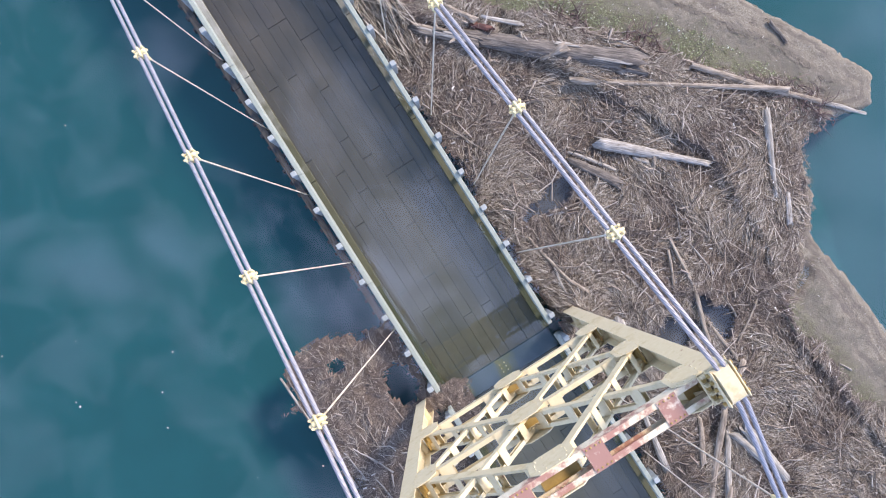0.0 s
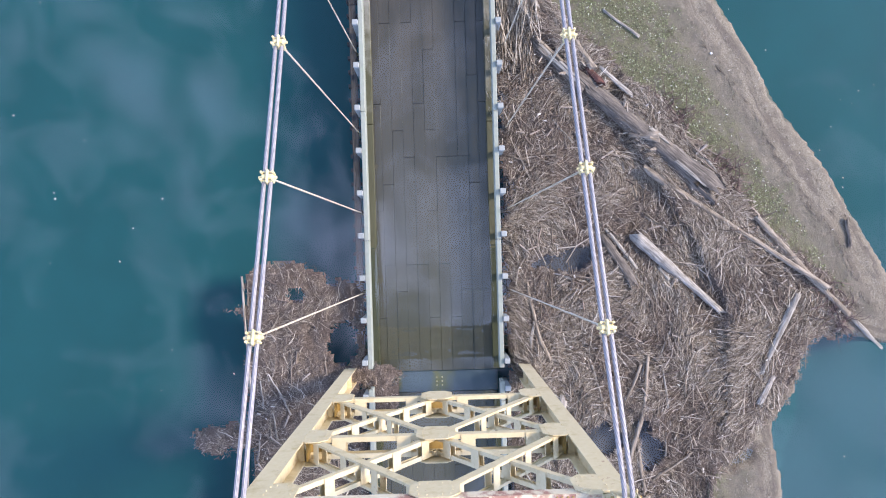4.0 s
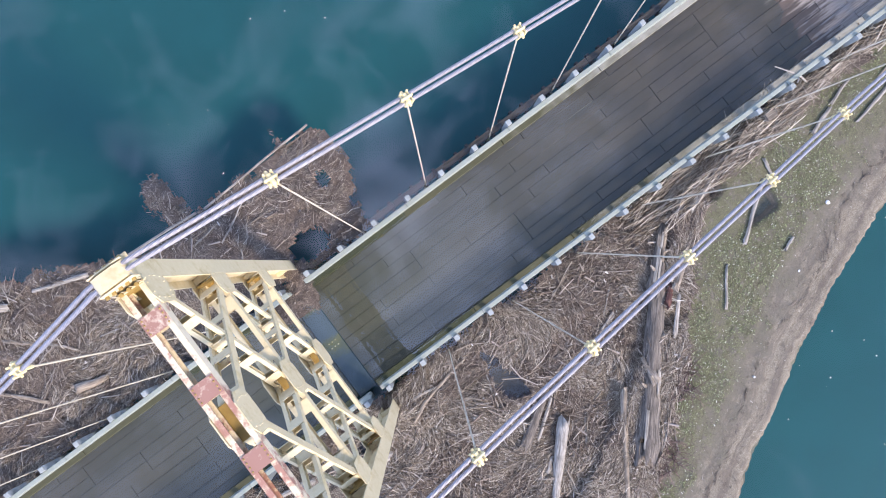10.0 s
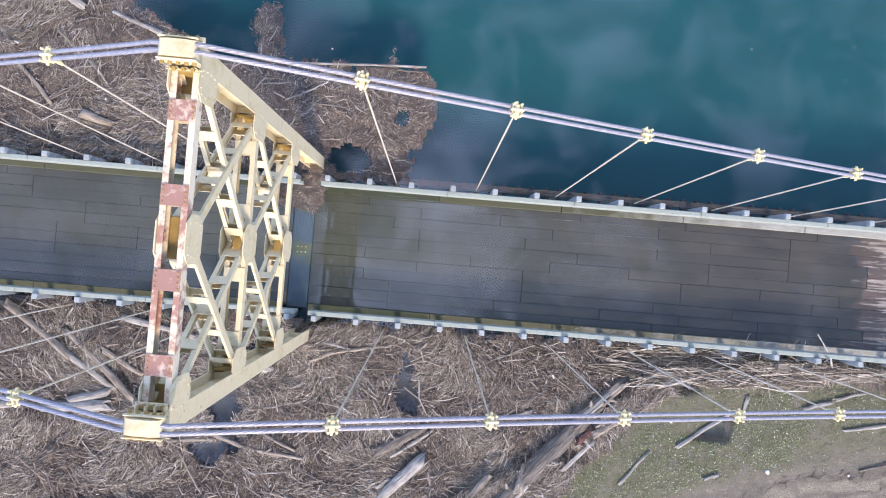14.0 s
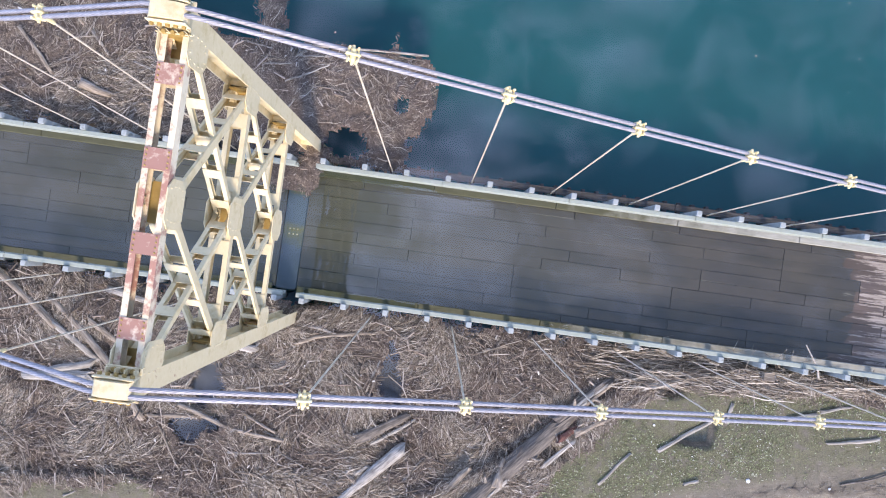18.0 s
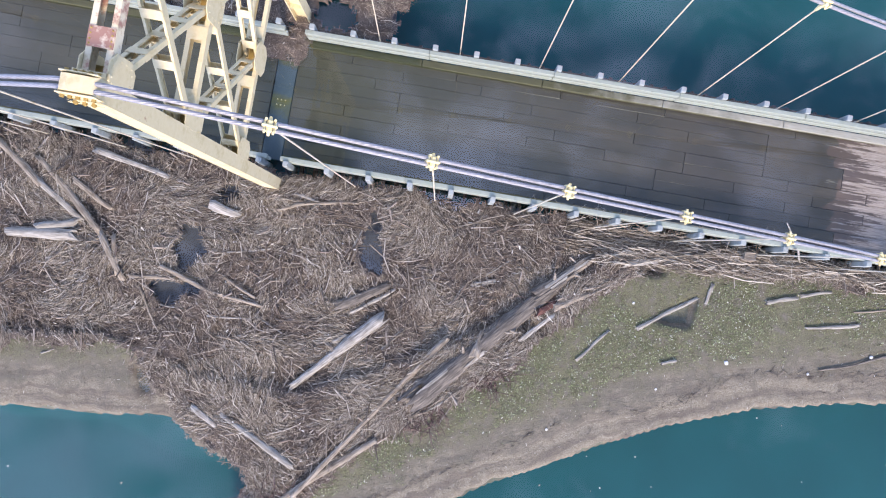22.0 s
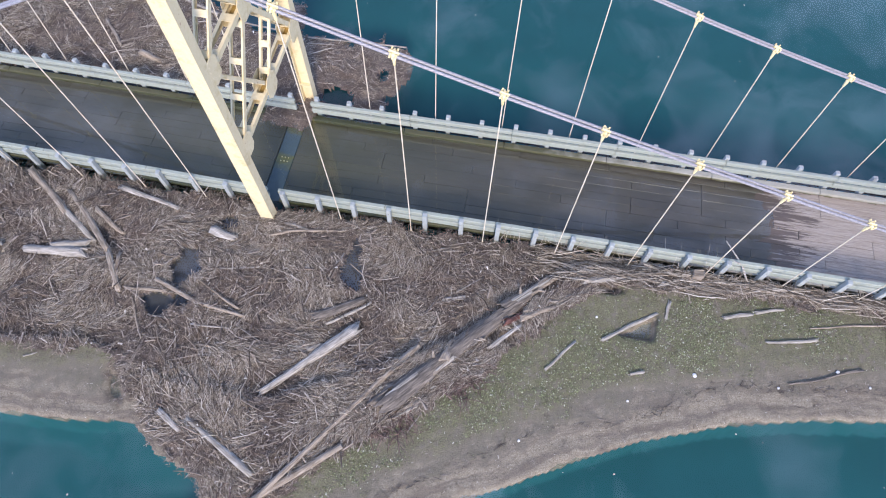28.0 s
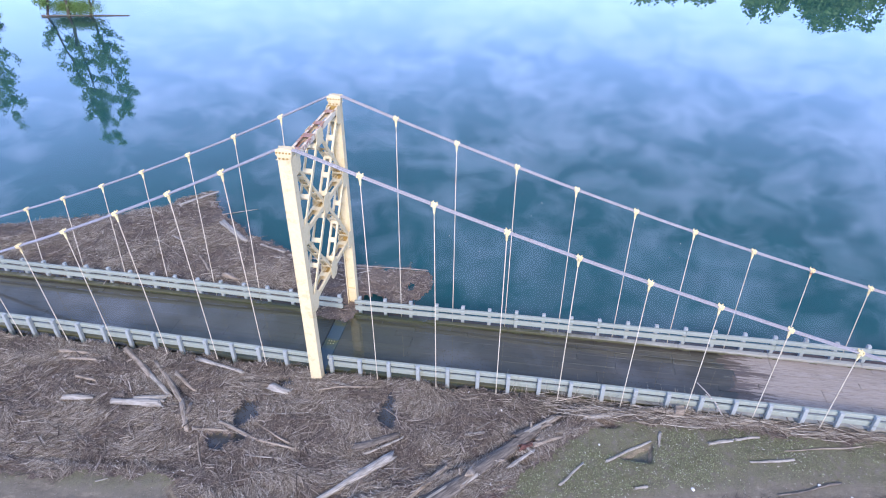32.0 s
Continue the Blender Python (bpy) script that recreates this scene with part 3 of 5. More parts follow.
def plank_mesh(length, seed):
    rng = random.Random(seed)
    bm = bmesh.new()
    add_box(bm, (-length / 2 + 0.005, -PLANK_W / 2 + rng.uniform(0.0005, 0.006), -0.08), (length / 2 - 0.007, PLANK_W / 2 - rng.uniform(0.0005, 0.006), 0.0), bevel=0.004)
    for v in bm.verts:
        v.co.y += rng.uniform(-0.003, 0.003)
        v.co.z += rng.uniform(-0.004, 0.003)
    me = bpy.data.meshes.new("plank")
    bm.to_mesh(me)
    bm.free()
    me.materials.append(M_PLANK)
    return me


PLANKS = {L_: [plank_mesh(L_, int(L_ * 10) + k) for k in range(4)] for L_ in (1.6, 2.4, 3.2, 4.0, 4.8)}


def lay_planks():
    rng = random.Random(4)
    for lo, hi in SPANS:
        for r in range(ROWS_N):
            y = DECK_LO + (r + 0.5) * PLANK_W
            x = lo
            first = True
            while x < hi - 0.05:
                room = hi - x
                opts = [v for v in PLANKS if v <= room + 0.6] or [1.6]
                ln = rng.choice([v for v in opts if v < 4] or opts) if first else rng.choice([v for v in opts if v > 2] or opts)
                first = False
                x1 = x + ln if x + ln < hi - 1.2 else hi
                z0, z1 = deck_z(x), deck_z(x1)
                ob = new("plank", rng.choice(PLANKS[ln]))
                ob.parent = deck
                ob.matrix_basis = Matrix.Translation(((x + x1) / 2, y, (z0 + z1) / 2 + rng.uniform(-0.004, 0.004))) @ Matrix.Rotation(-math.atan2(z1 - z0, x1 - x), 4, "Y") @ Matrix.Rotation(rng.uniform(-0.0008, 0.0008), 4, "Z") @ Matrix.Diagonal(((x1 - x) / ln, 1, 1, 1))
                x = x1


def deck_frame():
    """Stringers and floor beams below the planks, curbs above them, and the steel joint plate at the tower."""
    for lo, hi in SPANS:
        for y in (DECK_LO + 0.12, 0.05 - 0.6, 0.05 + 0.6, DECK_HI - 0.12):
            x = lo
            while x < hi - 0.1:
                x1 = min(x + 4.8, hi)
                m = Matrix.Translation((x, y, deck_z(x) - 0.10)) @ Matrix.Rotation(-math.atan2(deck_z(x1) - deck_z(x), x1 - x), 4, "Y")
                part("stringer", box((0, -0.06, -0.28), (x1 - x, 0.06, 0), m), M_LOG["dark"], deck)
                x = x1
    for x in HANGER_X:
        part("floor_beam", box((x - 0.09, -2.3, deck_z(x) - 0.62), (x + 0.09, 2.3, deck_z(x) - 0.40), bevel=0.01), M_CURB, deck)
    for lo, hi in SPANS:
        x = lo + 0.2
        while x < min(hi, 26.0):
            part("joist", box((x - 0.05, -2.34, deck_z(x) - 0.30), (x + 0.05, 2.46, deck_z(x) - 0.10), bevel=0.008), M_JOIST, deck)
            x += 0.42
        for y, sgn in ((2.28, 1), (-2.20, -1)):
            x = lo
            while x < hi - 0.2:
                x1 = min(x + 3.66, hi)
                m = Matrix.Translation((x, y, deck_z(x) - 0.097)) @ Matrix.Rotation(-math.atan2(deck_z(x1) - deck_z(x), x1 - x), 4, "Y")
                part("edge_beam", box((0.006, -0.10, 0), (x1 - x - 0.006, 0.10, 0.07), m, bevel=0.01), M_JOIST, deck)
                x = x1
    rng = random.Random(8)
    for lo, hi in SPANS:
        for y, sgn in ((Y_N, 1), (Y_S, -1)):
            x = lo + 0.05
            while x < hi - 0.2:
                x1 = min(x + 3.66, hi - 0.02)
                m = Matrix.Translation((x, y - sgn * 0.10, deck_z(x) + 0.055)) @ Matrix.Rotation(-math.atan2(deck_z(x1) - deck_z(x), x1 - x), 4, "Y")
                part("curb", box((0.006, -0.105, 0), (x1 - x - 0.006, 0.105, 0.15), m, bevel=0.015), M_CURB_TIMBER, deck, "weathered timber curb")
                for k in range(3):
                    bx = 0.35 + k * (x1 - x - 0.7) / 2
                    part("curb_block", box((bx - 0.14, -0.08, -0.055), (bx + 0.14, 0.08, 0.0), m), M_CURB_TIMBER, deck)
                x = x1
    plate = part("joint_plate", box((-0.60, DECK_LO - 0.05, -0.31), (0.0, DECK_HI + 0.05, -0.285), bevel=0.005), M_PLATE, deck, "steel expansion joint plate with yellow algae")
    for dx in (-0.42, -0.30, -0.18):
        for dy in (-0.10, 0.06):
            part("bolt", rod_between(bmesh.new(), (dx, dy, -0.286), (dx, dy, -0.262), 0.022, sides=6), M_CLAMP, plate)


# ============ guard rails ============
def guard_rail(x_lo, x_hi, y, sgn, where):
    g = thing("guard_rail", "pale grey-green guard rail on short posts " + where, "guard rail", group="guard rails along the bridge")
    n = int(round((x_hi - x_lo) / 1.2))
    step = (x_hi - x_lo - 0.4) / n
    rng = random.Random(int(100 * (x_hi + y)))
    for i in range(n + 1):
        x = x_lo + 0.2 + i * step
        d, t = deck_z(x), rail_z(x)
        post = part("post", box((x - 0.075, min(y + sgn * 0.068, y + sgn * 0.225), d - 0.25), (x + 0.075, max(y + sgn * 0.068, y + sgn * 0.225), t + 0.085 + rng.uniform(-0.012, 0.02)), bevel=0.012), M_POST, g)
        part("bolt", rod_between(bmesh.new(), (x, y + sgn * 0.220, t - 0.09), (x, y + sgn * 0.247, t - 0.09), 0.022, sides=6), M_POST, post)
    xs = [x_lo]
    while xs[-1] + 3.66 < x_hi - 0.5:
        xs.append(xs[-1] + 3.66)
    xs.append(x_hi)
    for a, b in zip(xs, xs[1:]):
        m = Matrix.Translation((a, y, rail_z(a))) @ Matrix.Rotation(-math.atan2(rail_z(b) - rail_z(a), b - a), 4, "Y")
        part("top_rail", box((0.004, -0.065, -0.165), (b - a - 0.004, 0.065, 0.0), m, bevel=0.014), M_RAIL, g)
        part("lower_rail", box((0.004, -0.05, -0.53), (b - a - 0.004, 0.05, -0.31), m, bevel=0.014), M_RAIL, g)


# ============ cables, clamps and hangers ============
HANGER_X = [-16.0, -13.75, -11.5, -9.25, -6.82, -4.53, -2.35] + [2.40 + 2.415 * k - 0.005 * k * k for k in range(12)]


def cable_z(x):
    if x < 0:
        if x < -16:
            return max(3.502 + 0.346 * (x + 16), 0.1)
        return 10.19 + 0.49 * x + 0.0045 * x * x
    return 10.19 - 0.3655 * x + 0.0028 * x * x


def cable_y(x, sgn):
    base = 2.60 if sgn > 0 else 2.54
    return sgn * (base - 0.013 * min(max(x, 0), 13))


def suspension_cable(sgn):
    c = thing("suspension_cable", "twin galvanised steel strand cable draped over the tower top", "cable", group="suspension cables")
    for side in (-1, 1):
        xs = [-28.0, -26.2, -24.0] + [-22 + 0.8 * k for k in range(27)] + [-0.35, 0.0, 0.35] + [0.8 * k for k in range(1, 48)]
        pts = [Vector((x, cable_y(x, sgn) + side * 0.052, cable_z(x) if abs(x) > 0.01 else 10.05)) for x in xs]
        bm = bmesh.new()
        uv = bm.loops.layers.uv.new("UVMap")
        rings, run = [], [0.0]
        for i, p in enumerate(pts):
            if i:
                run.append(run[-1] + (p - pts[i - 1]).length)
            d = (pts[min(i + 1, len(pts) - 1)] - pts[max(i - 1, 0)]).normalized()
            u = d.cross(Vector((0, 1, 0))).normalized()
            w = Vector((0, 1, 0))
            rings.append([bm.verts.new(p + 0.035 * (math.cos(k * math.tau / 10) * w + math.sin(k * math.tau / 10) * u)) for k in range(10)])
        for i in range(len(rings) - 1):
            for k in range(10):
                f = bm.faces.new((rings[i][k], rings[i][(k + 1) % 10], rings[i + 1][(k + 1) % 10], rings[i + 1][k]))
                f.smooth = True
                for lp, (uu, vv) in zip(f.loops, ((run[i], k / 10), (run[i], (k + 1) / 10), (run[i + 1], (k + 1) / 10), (run[i + 1], k / 10))):
                    lp[uv].uv = (uu, vv)
        part("strand", bm, M_CABLE, c)


def hanger(x, sgn):
    y, z = cable_y(x, sgn), cable_z(x)
    foot, yf = deck_z(x) - 0.42, sgn * 2.17
    h = thing("hanger", "slim white hanger rod with a cream cast clamp on the cable", "hanger rod", Matrix.Translation((x, yf, foot)), "hangers of the suspension bridge")
    top, dy = z - foot, y - yf
    slope = (cable_z(x + 0.1) - cable_z(x - 0.1)) / 0.2
    m = Matrix.Translation((0, dy, top)) @ Matrix.Rotation(-math.atan(slope), 4, "Y")
    on = lambda zz: (0, dy * zz / top, zz)
    bm = bmesh.new()
    add_box(bm, (-0.045, -0.10, -0.07), (0.045, 0.10, 0.056), m, 0.024)
    for bx in (-0.075, 0.075):
        add_box(bm, (bx - 0.024, -0.085, -0.06), (bx + 0.026, 0.085, 0.045), m, 0.02)
    add_box(bm, (-0.115, -0.020, -0.055), (0.115, 0.020, 0.082), m, 0.012)
    clamp = part("clamp", bm, M_CLAMP, h, "cream cast-iron cable clamp")
    for bx, by in ((-0.065, 0.09), (0.065, 0.09), (-0.065, -0.09), (0.065, -0.09)):
        part("bolt", rod_between(bmesh.new(), m @ Vector((bx, by, -0.05)), m @ Vector((bx, by, 0.085)), 0.021, sides=6), M_CLAMP, clamp)
    for s in (-1, 1):
        part("lug", rod_between(bmesh.new(), m @ Vector((0, s * 0.09, 0.0)), m @ Vector((0, s * 0.145, 0.0)), 0.030, 0.022, 8), M_CLAMP, clamp)
    part("clevis", rod_between(rod_between(bmesh.new(), on(top - 0.08), on(top - 0.34), 0.055, 0.03), (0, dy - 0.05, top - 0.16), (0, dy + 0.05, top - 0.16), 0.02), M_CLAMP, h, "cream clevis")
    part("rod", rod_between(bmesh.new(), on(0.1), on(top - 0.3), 0.0165), M_ROD, h)
    part("turnbuckle", rod_between(bmesh.new(), on(0.62), on(0.80), 0.028, 0.022), M_ROD, h)
    part("foot_nut", rod_between(bmesh.new(), (0, 0, 0.0), on(0.14), 0.05, 0.03, 6), M_CLAMP, h)


# ============ tower ============
def plate_member(parent, name, a, b, width, material, x_face=0.195, battens=True, gap=0.80, lip=0.075, count=0, reach=0.095):
    """A built-up member in the plane of the tower: two channels joined by batten plates."""
    a, b = Vector((0, *a)), Vector((0, *b))
    d = b - a
    ln = d.length
    d.normalize()
    up = Vector((1, 0, 0)).cross(d).normalized()
    if up.z < 0:
        up = -up
    m = Matrix((( 1, d.x, up.x, a.x), (0, d.y, up.y, a.y), (0, d.z, up.z, a.z), (0, 0, 0, 1)))
    mem = new(name)
    mem.parent = parent
    for s in (-1, 1):
        bm = bmesh.new()
        add_box(bm, (min(s * x_face, s * (x_face - 0.022)), 0, -width / 2), (max(s * x_face, s * (x_face - 0.022)), ln, width / 2), m)
        for e in (-1, 1):
            add_box(bm, (min(s * (x_face - lip), s * (x_face - 0.022)), 0, e * width / 2 - (0.016 if e > 0 else 0)), (max(s * (x_face - lip), s * (x_face - 0.022)), ln, e * width / 2 + (0 if e > 0 else 0.016)), m)
        part("channel", bm, material, mem)
    if battens:
        k = count or max(2, int(round(ln / gap)))
        for i in range(k):
            t = (i + 0.5) * ln / k
            rusty = name == "top_strut"
            bat = part("batten_plate", box((-x_face + 0.004, t - reach, width / 2 + 0.002), (x_face - 0.004, t + reach, width / 2 + 0.016), m), M_BATTEN if rusty else material, mem)
            if rusty:
                for rx in (-0.155, 0.155):
                    for rt in (-0.11, -0.04, 0.04, 0.11):
                        part("rivet", rod_between(bmesh.new(), m @ Vector((rx, t + rt, width / 2 + 0.015)), m @ Vector((rx, t + rt, width / 2 + 0.032)), 0.017, 0.010, 6), M_AMBER, bat)
            part("batten_plate", box((-x_face + 0.004, t - reach, -width / 2 - 0.016), (x_face - 0.004, t + reach, -width / 2 - 0.002), m), material, mem)
    return mem


def gusset(parent, y, z, hw, hh, cut, x_face=0.204):
    for s in (-1, 1):
        bm = bmesh.new()
        pts = [(-hw, -hh + cut), (-hw + cut, -hh), (hw - cut, -hh), (hw, -hh + cut), (hw, hh - cut), (hw - cut, hh), (-hw + cut, hh), (-hw, hh - cut)]
        lo = [bm.verts.new((s * x_face, y + p, z + q)) for p, q in pts]
        hi = [bm.verts.new((s * (x_face + 0.016), y + p, z + q)) for p, q in pts]
        bm.faces.new(lo if s < 0 else lo[::-1]); bm.faces.new(hi[::-1] if s < 0 else hi)
        for i in range(8):
            j = (i + 1) % 8
            bm.faces.new((lo[i], hi[i], hi[j], lo[j]))
        bmesh.ops.recalc_face_normals(bm, faces=bm.faces)
        pl = part("gusset_plate", bm, M_CREAM, parent)
        for ry, rz in ((-0.62, 0.62), (-0.3, 0.72), (0.3, 0.72), (0.62, 0.62), (-0.7, 0.2), (0.7, 0.2), (-0.7, -0.2), (0.7, -0.2), (-0.62, -0.62), (-0.3, -0.72), (0.3, -0.72), (0.62, -0.62)):
            q = (s * (x_face + 0.016), y + ry * hw, z + rz * hh)
            part("rivet", rod_between(bmesh.new(), q, (q[0] + s * 0.011, q[1], q[2]), 0.014, 0.009, 6), M_CREAM, pl)


def build_tower():
    t = thing("bridge_tower", "cream painted riveted steel bridge tower with rust stains and cross bracing", "bridge tower")
    Z0, Z1, Z2, TOP = 3.75, 6.75, 9.55, 9.98
    for y, sgn in ((LEG_N, 1), (LEG_S, -1)):
        leg = new("leg")
        leg.parent = t
        for s in (-1, 1):
            bm = bmesh.new()
            add_box(bm, (s * 0.205 - 0.014, y - 0.165, -1.5), (s * 0.205 + 0.014, y + 0.165, TOP - 0.05))
            part("flange", bm, M_CREAM, leg)
        part("web", box((-0.190, y - 0.014, -1.5), (0.190, y + 0.014, TOP - 0.05)), M_CREAM, leg)
        part("cover_plate", box((-0.190, y + sgn * 0.150 - 0.008, -1.5), (0.190, y + sgn * 0.150 + 0.008, TOP - 0.05)), M_CREAM, leg)
        z = 0.9
        while z < TOP - 0.3:
            part("stiffener", box((-0.190, y - 0.14, z), (0.190, y - 0.016, z + 0.014)), M_CREAM, leg)
            part("stiffener", box((-0.190, y + 0.016, z), (0.190, y + 0.14, z + 0.014)), M_CREAM, leg)
            z += 3.0
        saddle = new("saddle")
        saddle.parent = t
        bm = bmesh.new()
        prof = ((0.205, TOP - 0.42), (0.215, TOP - 0.24), (0.245, TOP - 0.10), (0.27, TOP - 0.02), (0.27, TOP + 0.06), (0.22, TOP + 0.13), (0.12, TOP + 0.16))
        rings = []
        for hx, z in prof:
            hy = 0.135 if z < TOP + 0.1 else 0.11
            rings.append([bm.verts.new(c) for c in ((-hx, y - hy, z), (hx, y - hy, z), (hx, y + hy, z), (-hx, y + hy, z))])
        for r0, r1 in zip(rings, rings[1:]):
            for i in range(4):
                bm.faces.new((r0[i], r0[(i + 1) % 4], r1[(i + 1) % 4], r1[i]))
        bm.faces.new(rings[0][::-1]); bm.faces.new(rings[-1])
        bmesh.ops.recalc_face_normals(bm, faces=bm.faces)
        part("casting", bm, M_CREAM, saddle)
        for s in (-1, 1):
            side = part("side_plate", box((-0.275, y + s * 0.150 - 0.012, TOP - 0.07), (0.275, y + s * 0.150 + 0.012, TOP + 0.13), bevel=0.01), M_CREAM, saddle)
            for k in range(5):
                bx = -0.22 + 0.11 * k
                part("bolt", rod_between(bmesh.new(), (bx, y + s * 0.162, TOP + 0.03), (bx, y + s * 0.202, TOP + 0.03), 0.030, sides=6), M_AMBER, side)
            part("ledge", box((-0.255, y + s * 0.162, TOP - 0.20), (0.255, y + s * 0.262, TOP - 0.17), bevel=0.006), M_CREAM, saddle)
            for k in range(4):
                bx = -0.195 + 0.13 * k
                part("rib", box((bx - 0.010, y + s * 0.163, TOP - 0.17), (bx + 0.010, y + s * 0.240, TOP - 0.05)), M_CREAM, saddle)
            for k in range(3):
                bx = -0.13 + 0.13 * k
                part("bolt", rod_between(bmesh.new(), (bx, y + s * 0.212, TOP - 0.17), (bx, y + s * 0.212, TOP - 0.13), 0.032, sides=6), M_AMBER, saddle)
        for z in (Z0, Z1, Z2):
            part("diaphragm", box((-0.185, y - sgn * 0.20 - 0.02, z - 0.20), (0.185, y - sgn * 0.20 + 0.02, z + 0.22)), M_AMBER, t, "amber stained inner plate")
            part("diaphragm", box((-0.185, y - sgn * 0.33 - 0.13, z - 0.14), (0.185, y - sgn * 0.33 + 0.11, z - 0.11)), M_AMBER, t)
            gusset(t, y - sgn * 0.33, z if z < Z2 else z - 0.10, 0.27, 0.40 if z < Z2 else 0.36, 0.15)
    yc = (LEG_N + LEG_S) / 2
    yn, ys = LEG_N - 0.17, LEG_S + 0.17
    plate_member(t, "top_strut", (ys, Z2 + 0.10), (yn, Z2 + 0.10), 0.18, M_RUSTY, lip=0.088, count=4, reach=0.15)
    plate_member(t, "strut", (ys, Z1), (yn, Z1), 0.16, M_CREAM, lip=0.09, count=4, reach=0.13)
    plate_member(t, "strut", (ys, Z0), (yn, Z0), 0.16, M_CREAM, lip=0.09, count=4, reach=0.13)
    for z in (Z0, Z1, Z2):
        part("diaphragm", box((-0.14, yc - 0.3, z - 0.10), (0.14, yc + 0.3, z - 0.075)), M_AMBER, t, "amber stained inner plate")
        gusset(t, yc, z if z < Z2 else z - 0.08, 0.36, 0.40 if z < Z2 else 0.30, 0.17 if z < Z2 else 0.14)
    for zl, zh in ((Z0, Z1), (Z1, Z2)):
        for ye in (yn, ys):
            plate_member(t, "diagonal", (ye, zh), (yc, zl), 0.10, M_CREAM, 0.166)
            plate_member(t, "diagonal", (ye, zl), (yc, zh), 0.15, M_CREAM, 0.192, lip=0.045, count=4, reach=0.085)


lay_planks()
deck_frame()
guard_rail(-30.0, -0.30, Y_N, 1, "on the lake side")
guard_rail(0.28, 38.0, Y_N, 1, "on the lake side")
guard_rail(-30.0, -0.16, Y_S, -1, "beside the driftwood")
guard_rail(0.22, 38.0, Y_S, -1, "beside the driftwood")
for s_ in (1, -1):
    suspension_cable(s_)
    for x_ in HANGER_X:
        hanger(x_, s_)
build_tower()


# ============ driftwood mats ============
MAT_S = [(-40, -2.2), (-12, -2.2), (-2, -2.12), (4, -2.12), (10, -2.12), (14.5, -2.1), (19, -1.95), (24, -1.85), (24, -2.45), (19.5, -2.6), (16.5, -2.8), (14.5, -2.85), (12.4, -3.0), (10.9, -3.5), (9.75, -4.45), (9.0, -5.3),
         (8.2, -6.4), (7.2, -7.3), (5.6, -8.6), (4.3, -9.6), (2.9, -11.0), (1.5, -12.3), (0.8, -12.2), (0.6, -11.0), (-0.9, -10.45), (-1.6, -9.85), (-2.4, -9.0), (-3.3, -8.2), (-5, -8.1), (-8, -8.8), (-20, -9.2), (-40, -9.6)]
MAT_N = [(-21.5, 2.3), (-12, 2.25), (-4, 2.2), (0.4, 2.15), (1.5, 2.12), (2.7, 2.15), (3.05, 2.7), (3.05, 3.4), (3.15, 3.9), (3.4, 4.8), (3.05, 5.6), (2.15, 5.55), (2.0, 6.2), (1.75, 5.6), (0.6, 5.6), (-1.3, 5.5), (-1.6, 7.1), (-2.1, 6.9), (-2.2, 5.6), (-3.2, 5.6), (-4.4, 6.1), (-5.8, 6.8),
         (-7.6, 7.5), (-10.0, 9.6), (-12.0, 12.0), (-13.6, 10.2), (-15.6, 8.4), (-19.4, 7.2), (-23, 5.4), (-25, 3.0)]
POOLS = ((-2.15, -4.75, 0.42, 0.75), (3.25, -3.95, 0.45, 0.8), (-2.5, -6.15, 0.55, 0.35), (0.75, 2.75, 0.62, 0.45), (-1.3, -3.0, 0.3, 0.25), (-1.8, -5.9, 0.3, 0.3), (2.4, 4.05, 0.17, 0.20), (2.75, 3.1, 0.13, 0.18))


def pool_field(x, y):
    f = np.full(x.shape, 9.0)
    for px, py, a, b in POOLS:
        f = np.minimum(f, np.hypot((x - px) / a, (y - py) / b))
    return f


def pool_edge(x, y):
    return pool_field(x, y) - 1 - 0.55 * wobble(x, y, 3.5, 2) - 0.35 * wobble(x, y, 9.0, 21)


def mat_side(poly, x, y, rough=0.28, seed=3):
    return np.where(inside(poly, x, y), 1, -1) * edge_dist(poly, x, y) + rough * wobble(x, y, 2.2, seed) + 0.12 * wobble(x, y, 8.0, seed + 1)


def mat_height(poly, x, y, seed):
    s = mat_side(poly, x, y, seed=seed)
    h = 0.02 + 0.10 * np.clip(s, 0, 1) + 0.10 * wobble(x, y, 2.4, seed + 2) * np.clip(s, 0, 1) + 0.04 * wobble(x, y, 7.0, seed + 4)
    return np.maximum(h, bar_height(x, y) + 0.03 + 0.05 * np.clip(s, 0, 1))


